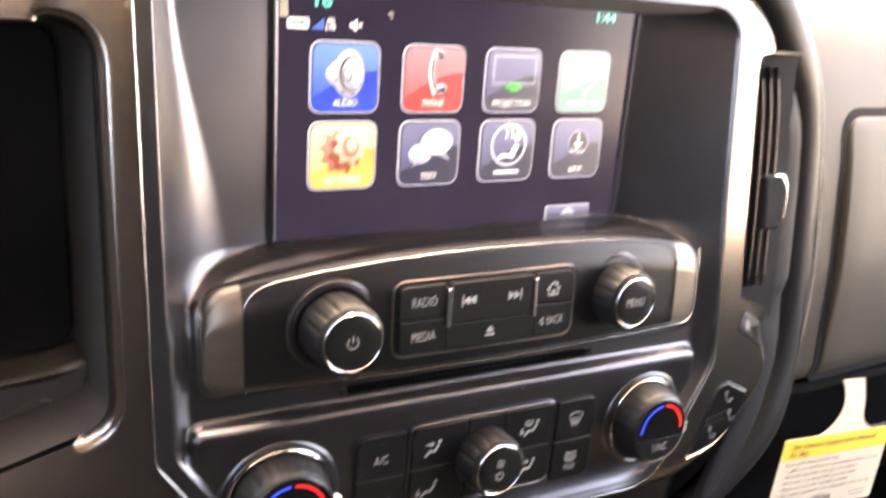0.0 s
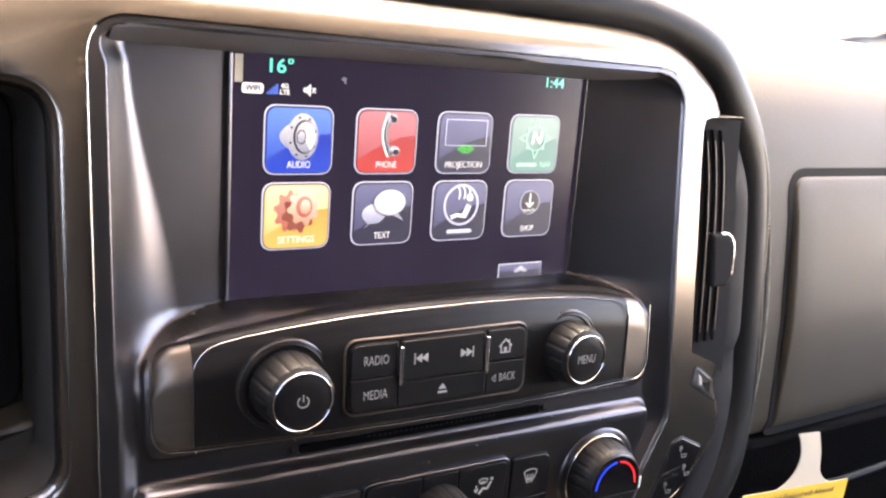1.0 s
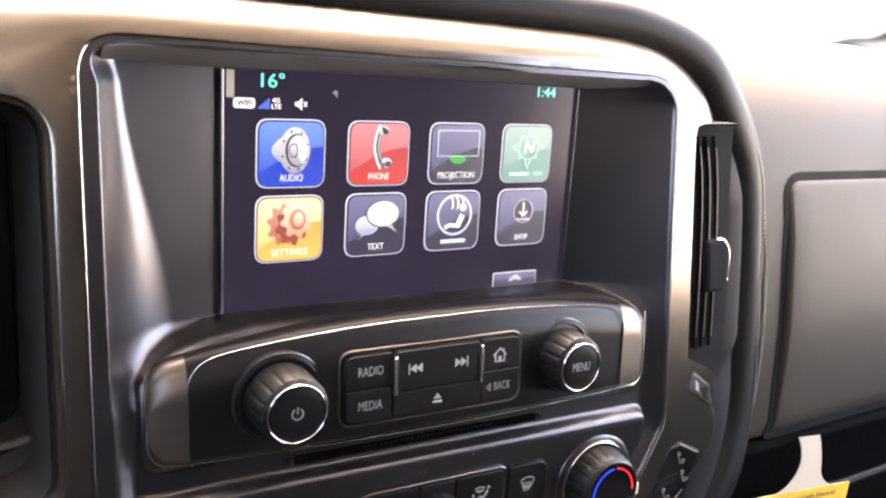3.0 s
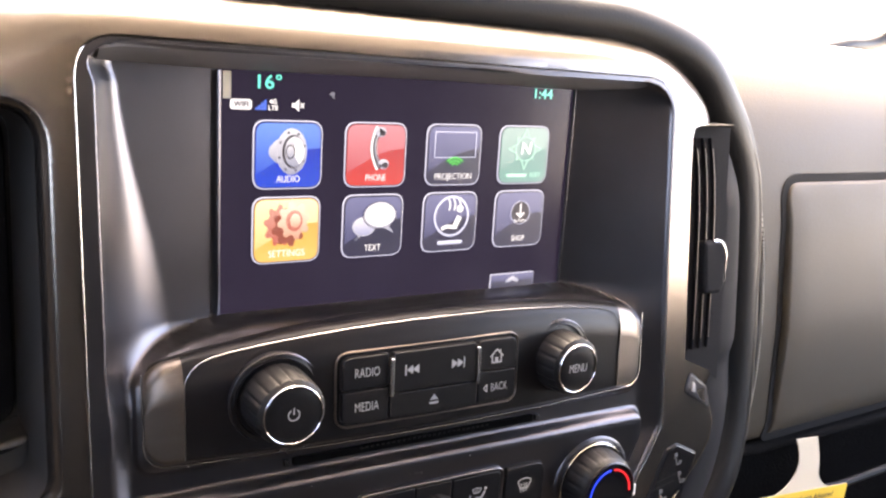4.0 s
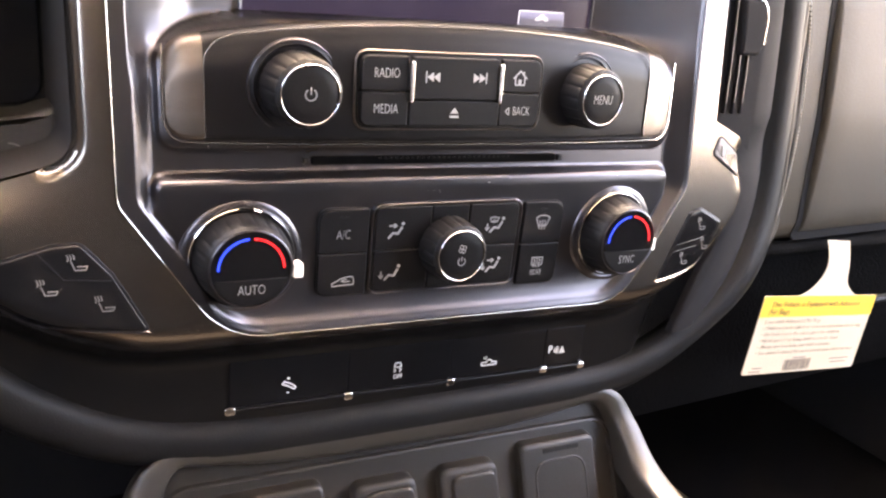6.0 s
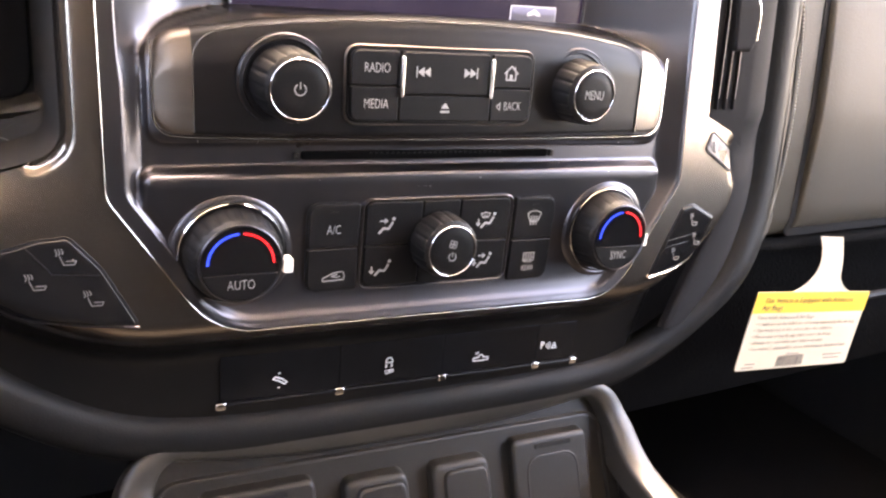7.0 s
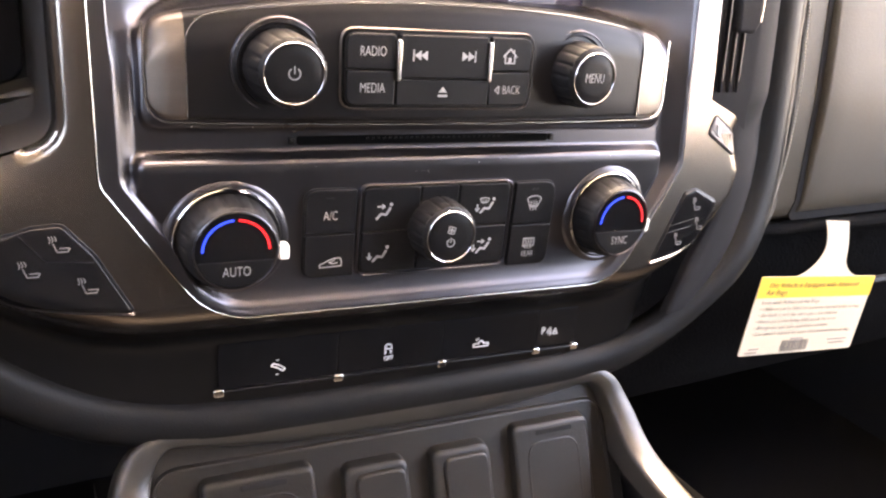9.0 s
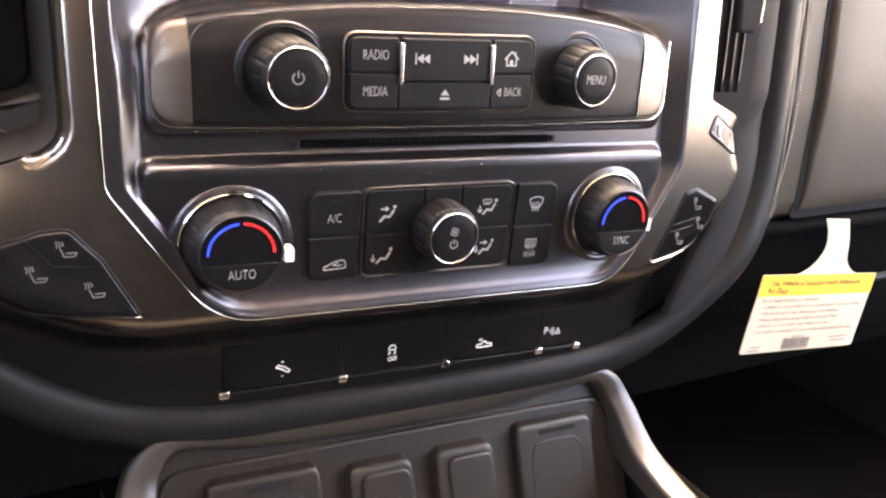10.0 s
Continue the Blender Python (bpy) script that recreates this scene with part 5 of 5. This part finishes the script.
seats = thing("seat_switch_pad", "gloss black seat heating switch pad on the driver side", "switch pad", (-0.16, -0.03, -0.18))
PAD = dense(rpoly([(-0.1930, -0.1500, 0.004), (-0.1745, -0.1690, 0.010), (-0.1336, -0.1736, 0.001), (-0.1455, -0.1500, 0.010), (-0.1560, -0.1372, 0.004), (-0.1656, -0.1378, 0.004), (-0.1930, -0.1460, 0.004)], 6), 0.004)
part("rim", shell(B(), inset(PAD, -0.0012), lambda x, z: YT(x, z) - 0.0002, 0.004, 0.0006, domed=6), FACE, seats)
part("pad", shell(B(), PAD, YP, 0.004, 0.0008, domed=8), GLOSS, seats)
part("edge", tube(B(), [(x, YP(x, z) + 0.0004, z) for x, z in ((-0.1930, -0.1515), (-0.1840, -0.1610), (-0.1770, -0.1675), (-0.1700, -0.1702), (-0.1520, -0.1727), (-0.1330, -0.1748))], 0.0005, 6), SATIN, seats)
part("groove", strokes(B(), [[(-0.1620, -0.1505), (-0.1460, -0.1520)], [(-0.1620, -0.1505), (-0.1700, -0.1400)]], 0.0004, lambda x, z: YP(x, z) - 0.0001), SATIN, seats)
for x, z in ((-0.1575, -0.1448), (-0.1680, -0.1540), (-0.1490, -0.1620)):
    seat_sign(seats, x, z, lambda x, z: YP(x, z) - 0.0001, 0.85)
seats = thing("seat_switch_pad", "gloss black seat heating switch pad on the passenger side", "switch pad", (0.155, -0.03, -0.18))
PAD = dense(rpoly([(0.1285, -0.1712, 0.001), (0.1480, -0.1672, 0.006), (0.1590, -0.1625, 0.006), (0.1700, -0.1440, 0.004), (0.1700, -0.1415, 0.003), (0.1545, -0.1345, 0.004), (0.1470, -0.1365, 0.004)], 6), 0.004)
part("rim", shell(B(), inset(PAD, -0.0010), lambda x, z: YT(x, z) - 0.0002, 0.004, 0.0006, domed=6), FACE, seats)
part("pad", shell(B(), PAD, YP, 0.004, 0.0008, domed=8), GLOSS, seats)
part("edge", tube(B(), [(x, YP(x, z) + 0.0002, z) for x, z in ((0.1280, -0.1722), (0.1400, -0.1700), (0.1485, -0.1680), (0.1550, -0.1654), (0.1600, -0.1618))], 0.0006, 6), SILVER, seats)
part("groove", strokes(B(), [[(0.1385, -0.1530), (0.1555, -0.1500)], [(0.1370, -0.1565), (0.1535, -0.1538)]], 0.0004, lambda x, z: YP(x, z) - 0.0001), SILVER, seats)
for x, z in ((0.1555, -0.1430), (0.1590, -0.1535), (0.1450, -0.1610)):
    seat_sign(seats, x, z, lambda x, z: YP(x, z) - 0.0001, 0.7)
hazard = thing("rocker_button", "small dark rocker button with a white light window", "button", (0.178, -0.025, -0.115))
HB = dense(rpoly([(0.1588, -0.1062, 0.002), (0.1800, -0.1180, 0.002), (0.1805, -0.1090, 0.002), (0.1620, -0.0972, 0.002)], 5), 0.003)
part("bezel", band(B(), HB, [(-0.0012, 0.001), (-0.0010, -0.0002), (0.0000, -0.0002), (0.0001, 0.0015)], YT), DARK, hazard)
part("rocker", shell(B(), HB, lambda x, z: YT(x, z) - 0.0005, 0.004, 0.0004), SATIN, hazard)
part("window", shell(B(), rpoly([(0.1640, -0.1068, 0.0006), (0.1668, -0.1083, 0.0006), (0.1660, -0.1030, 0.0006), (0.1636, -0.1014, 0.0006)]), lambda x, z: YT(x, z) - 0.0011, 0.002, 0.0003), PRINT, hazard, "pale light window")
part("legend", strokes(B(), [[(0.1608, -0.1022), (0.1613, -0.1048)], [(0.1619, -0.1016), (0.1622, -0.1054)]], 0.0004, lambda x, z: YT(x, z) - 0.0007), PRINT_DIM, hazard)

# air vent ------------------------------------------------------------
vent = thing("air_vent", "tall dark air vent with upright slats and a slider", "air vent", (0.18, 0.0, -0.1))
part("housing", loft(B(), [[(x, YF(x, z) + 0.0066 + dy, z) for x, z, dy in ((x0, zt, 0.0), (x0, 0.02, 0.0), (x0, 0.008, 0.0), (x0, -0.005, 0.0), (x0 + 0.001, -0.03, 0.0), (x0 + 0.002, zb, 0.0))] for x0, zt, zb in ((0.1536, 0.0325, -0.0905), (0.166, 0.0325, -0.0945), (0.178, 0.0320, -0.0990), (0.1895, 0.0310, -0.1060))], False), VENT, vent)
part("cheek", loft(B(), [[(x, YF(0, z) + dy, z) for dy in (0.0008, 0.006, 0.020)] for x, z in VENT_EDGE], False), VENT, vent)
for k in range(3):
    zs = [0.0255 - 0.1120 * q / 20 for q in range(21)]
    pts = [(0.1602 + 0.0065 * k + 0.0069 * (1 - math.exp((z - 0.0235) / 0.025)), YF(0, z) + 0.0045 + 0.0004 * k, z) for z in zs]
    part("slat", loft(B(), [[(px - 0.0004, y, z), (px + 0.0004, y - 0.0003, z), (px + 0.0008, y + 0.003, z), (px, y + 0.003, z)] for px, y, z in pts], True, "both"), VENT, vent)
    part("slat_edge", tube(B(), [(px, y - 0.0004, z) for px, y, z in pts[1:-1]], 0.00022, 6), PEWTER, vent, "thin pewter slat edge")
sl = part("slider", shell(B(), rpoly([(0.1712, -0.0572, 0.003), (0.1842, -0.0572, 0.003), (0.1875, -0.0525, 0.003), (0.1877, -0.0365, 0.003), (0.1828, -0.0297, 0.003), (0.1690, -0.0290, 0.003)], 6), lambda x, z: YF(x, z) + 0.0018, 0.014, 0.0022, 4), VENT, vent)
part("slider_edge", tube(B(), smooth_path([(0.1765, YF(0, -0.03) + 0.0026, -0.0294), (0.1825, YF(0, -0.03) + 0.0026, -0.0302), (0.1872, YF(0, -0.04) + 0.0030, -0.0370), (0.1873, YF(0, -0.05) + 0.0030, -0.0515)], 6), 0.0009, 8), SILVER, sl, "bright slider edge")

# storage bin under the stack -----------------------------------------
bin_ = thing("storage_bin", "dark console bin with a satin rim and socket covers", "console bin", (0, -0.05, -0.35))


def YK(x, z):
    return -0.0150 + 0.42 * (z + 0.245)


def rim_ring(d, dy, dz):
    base = [(-0.148, -0.150, -0.315), (-0.147, -0.060, -0.292), (-0.143, -0.030, -0.268), (-0.132, -0.022, -0.249), (-0.110, -0.020, -0.2450), (-0.05, -0.020, -0.2455), (0.05, -0.020, -0.2455), (0.110, -0.020, -0.2450),
            (0.130, -0.022, -0.249), (0.141, -0.030, -0.266), (0.146, -0.060, -0.290), (0.148, -0.150, -0.305)]
    out = []
    for x, y, z in smooth_path(base, 6):
        s = clamp(abs(x) / 0.148) ** 3
        out.append((x * (1 - d / 0.148 * s), y + dy, z + dz - d * (1 - s) * 0.9))
    return out


part("rim", loft(B(), [rim_ring(-0.003, 0.014, -0.008), rim_ring(-0.0026, 0.004, -0.001), rim_ring(-0.001, 0.0008, 0.0006), rim_ring(0.001, 0.0, 0.0008), rim_ring(0.0075, -0.0004, 0.0012), rim_ring(0.0140, 0.0, 0.0006), rim_ring(0.0156, 0.0010, -0.0002), rim_ring(0.0162, 0.004, -0.002), rim_ring(0.0168, 0.016, -0.010)], False), RIM, bin_, "satin bronze rim", smooth=60)
part("back_wall", shell(B(), rpoly([(-0.142, -0.40, 0.004), (0.142, -0.40, 0.004), (0.136, -0.252, 0.016), (-0.136, -0.252, 0.016)], 8), lambda x, z: YK(x, z) + 0.006, 0.01, 0.002), BIN, bin_)
part("wall_edge", band(B(), rpoly([(-0.138, -0.42, 0.004), (0.134, -0.42, 0.004), (0.127, -0.2645, 0.014), (-0.127, -0.2645, 0.014)], 8), [(-0.001, 0.006), (-0.0004, 0.0045), (0.0006, 0.0042), (0.0016, 0.006)], YK), BIN, bin_)
for x0, x1, l0, l1 in ((-0.1070, -0.0530, -0.0894, -0.0671), (0.0610, 0.1130, 0.0760, 0.1010)):
    c = part("socket_cover", shell(B(), rrect(x0, x1, -0.336, -0.2700, 0.005, 6), lambda x, z: YK(x, z) - 0.0005, 0.009, 0.0022, 4), BIN, bin_, "dark hinged socket cover")
    part("lip_line", shell(B(), rrect(l0, l1, -0.2752, -0.2728, 0.0006), lambda x, z: YK(x, z) - 0.0009, 0.002, 0.0003), DARK, c)
    part("finger_dish", band(B(), rrect(x0 + 0.0085, x1 - 0.0085, -0.330, -0.2790, 0.010, 8), [(-0.0006, 0.0004), (-0.0003, -0.0006), (0.0003, -0.0008), (0.0012, -0.0002), (0.0016, 0.0004)], YK), BIN, c)
for x0, x1, c0, c1 in ((-0.0385, -0.0035, -0.0330, -0.0058), (0.0100, 0.0455, 0.0165, 0.0432)):
    c = part("plug_cover", shell(B(), rrect(x0, x1, -0.330, -0.2742, 0.006, 6), lambda x, z: YK(x, z) - 0.0012, 0.009, 0.0024, 4), BIN, bin_, "dark raised plug cover")
    part("cap", shell(B(), rrect(c0, c1, -0.328, -0.2772, 0.0055, 6), lambda x, z: YK(x, z) - 0.0030, 0.004, 0.0012, 3), BIN, c)
part("floor", loft(B(), [[(x, -0.06, -0.385), (x, -0.10, -0.398), (x, -0.25, -0.402)] for x in (-0.142, 0.142)], False), DARK, bin_)
for s in (-1, 1):
    part("side", loft(B(), [[(s * 0.1475, y, -0.29), (s * 0.1475, y, -0.45)] for y in (0.02, -0.1, -0.3)], False), PLASTIC, bin_)

# hanging card --------------------------------------------------------
card = thing("warning_tag", "cream and yellow card tag hanging from the dashboard", "tag", (0.33, 0.0, -0.28))
TAG_Y = 0.0
ux, uz = Vector((0.9937, -0.1120)), Vector((-0.115, -0.9934))


def tg(a, b):
    """Card coordinates: a along its top edge, b down from it."""
    p = Vector((0.2690, -0.2190)) + ux * a + uz * b
    return (p.x, p.y)


def ty(x, z):
    return TAG_Y + 0.012 * (z + 0.25) * 0.3


stem = [(0.0356, 0.0), (0.0410, -0.0020), (0.0460, -0.0049), (0.0520, -0.0105), (0.0552, -0.0165), (0.0560, -0.0237), (0.0525, -0.0330), (0.0470, -0.0410)]
stem_right = [(0.0720, -0.0410), (0.0768, -0.0318), (0.0810, -0.0220), (0.0832, -0.0132), (0.0858, -0.0088), (0.0898, -0.0052), (0.0950, -0.0022), (0.1010, 0.0)]
neck = [(0.0, 0.0)] + [(p.x, p.z) for p in smooth_path([(a, 0, b) for a, b in stem], 4)] + [(p.x, p.z) for p in smooth_path([(a, 0, b) for a, b in stem_right], 4)] + [(0.1245, 0.0), (0.1245, 0.059), (0.0, 0.059)]
poly = [tg(a, b) for a, b in neck][::-1]
poly = rpoly([(x, z, 0.0025 if k in (0, 1) else 0) for k, (x, z) in enumerate(poly)], 5)
part("card", shell(B(), poly, ty, 0.0006, 0.0001, 1), PAPER, card, twist=False)
part("heading_band", slab(B(), [tg(0.0, 0.0), tg(0.1245, 0.0), tg(0.1245, 0.0154), tg(0.0, 0.0154)][::-1], lambda x, z: ty(x, z) - 0.0003), YELLOW, card, twist=False)
turn = math.degrees(math.atan2(ux.y, ux.x))


def words(text, a, b, size, length, mat, shear=0.0, name="printed_line"):
    """A printed line that runs over the given length of the card."""
    wide = fitted(text, size, length)
    x, z = tg(a, b)
    part(name, lettering(text, x, z, lambda x, z: ty(x, z) - 0.0006, size, wide, "LEFT", turn, -0.00006, shear=shear), mat, card, twist=False)


words("This Vehicle is Equipped with Advanced", 0.0085, 0.0060, 0.0060, 0.098, INK, 0.15, "heading_line")
words("Air Bags", 0.0080, 0.0114, 0.0060, 0.022, INK, 0.15, "heading_line")
words("Even with Advanced Air Bags", 0.0070, 0.0187, 0.0044, 0.061, INK_PALE)
for i, (s, n) in enumerate((("Children can be killed or seriously injured by the air bag", 0.110), ("The back seat is the safest place for children", 0.086), ("Never put a rear-facing child seat in the front", 0.087),
                            ("Always use seat belts and child restraints", 0.080), ("See owner's manual for more information about air bags", 0.109))):
    words("• " + s, 0.0068, 0.0235 + 0.0047 * i, 0.0040, n, INK_PALE)
bm = B()
random.seed(4)
a = 0.042
while a < 0.071:
    w = random.choice((0.0004, 0.0007, 0.001))
    slab(bm, [tg(a, 0.0488), tg(a + w, 0.0488), tg(a + w, 0.0572), tg(a, 0.0572)][::-1], lambda x, z: ty(x, z) - 0.0004)
    a += w + random.choice((0.0004, 0.0007))
part("bar_stripes", bm, INK_PALE, card, twist=False)
for a0, a1, b0 in ((0.050, 0.064, 0.0470), (0.093, 0.115, 0.0495), (0.095, 0.113, 0.0525), (0.009, 0.019, 0.0535), (0.006, 0.018, 0.0562)):
    part("print_bar", slab(B(), [tg(a0, b0), tg(a1, b0), tg(a1, b0 + 0.0011), tg(a0, b0 + 0.0011)][::-1], lambda x, z: ty(x, z) - 0.0004), INK_PALE, card, twist=False)

# the cab round it ----------------------------------------------------
def box(name, x0, x1, y0, y1, z0, z1, mat, label, category):
    bm = B()
    bmesh.ops.create_cube(bm, size=1)
    for v in bm.verts:
        v.co = ((x0 + x1) / 2 + v.co.x * (x1 - x0), (y0 + y1) / 2 + v.co.y * (y1 - y0), (z0 + z1) / 2 + v.co.z * (z1 - z0))
    return part(name, bm, mat, None, label, kind="structure", category=category, twist=False)


box("floor", -0.86, 0.86, -1.9, 0.50, -0.66, -0.62, CARPET, "dark carpet of the cab floor", "floor")
box("ceiling", -0.86, 0.86, -1.9, -0.12, 0.66, 0.70, HEADLINER, "pale cloth headliner", "ceiling")
box("wall_front", -0.86, 0.86, 0.50, 0.54, -0.66, 0.10, DARK, "dark bulkhead behind the dashboard", "wall")
# unseen back wall, split at a height that grades the trim's reflections
box("wall_back", -0.86, 0.86, -1.94, -1.90, -0.66, 0.24, REAR_DARK, "black lower back wall, added unseen to darken low reflections", "wall")
box("wall_back_head", -0.86, 0.86, -1.94, -1.90, 0.24, 0.70, REAR_PALE, "pale upper back wall, added unseen to brighten reflections", "wall")
for s in (-1, 1):
    n = "wall_left" if s < 0 else "wall_right"
    # sill heights set how much side light comes in
    box(n, s * 0.88 - 0.02, s * 0.88 + 0.02, -1.15 if s < 0 else -1.9, 0.50, -0.66, 0.13 if s < 0 else -0.15, DARK, "dark door panel of the cab", "wall")
    if s < 0:
        box("wall_left_rear", -0.90, -0.86, -1.9, -1.15, -0.66, -0.02, DARK, "dark rear door panel of the cab", "wall")
        # wide unseen panel, blocks side light in place of the driver's body
        box("light_blocker_left", -0.90, -0.86, -1.15, -0.30, 0.13, 0.70, PLASTIC, "dark panel behind the door window, added unseen to block light", "wall")
    else:
        # wide unseen panel, shuts off light from the rear side window
        box("light_blocker_right", 0.86, 0.90, -1.9, -1.0, -0.15, 0.70, PLASTIC, "dark panel behind the door window, added unseen to block light", "wall")
    foot = smooth_path([(s * 0.600, 0.292, 0.0975), (s * 0.66, 0.285, 0.0995), (s * 0.73, 0.28, 0.108), (s * 0.82, 0.27, 0.136), (s * 0.88, 0.16, 0.30), (s * 0.88, -0.12, 0.68)], 6)
    part("pillar_left" if s < 0 else "pillar_right", tube(B(), foot, [0.001 + 0.0095 * ease(0, 13, i) + 0.026 * ease(16, 26, i) for i in range(len(foot))], 12), PLASTIC, None, "dark windscreen pillar", kind="structure", category="pillar", twist=False)
box("dash_core", -0.86, 0.86, 0.10, 0.50, -0.165, 0.070, DARK, "dark core of the dashboard", "dashboard")
box("ground", -60, 60, -60, 60, -1.50, -1.45, material("pale_concrete", (0.42, 0.41, 0.39), 0.85, 0, 0, 0.5, 30, 0.002, 60), "pale concrete ground outside", "ground")
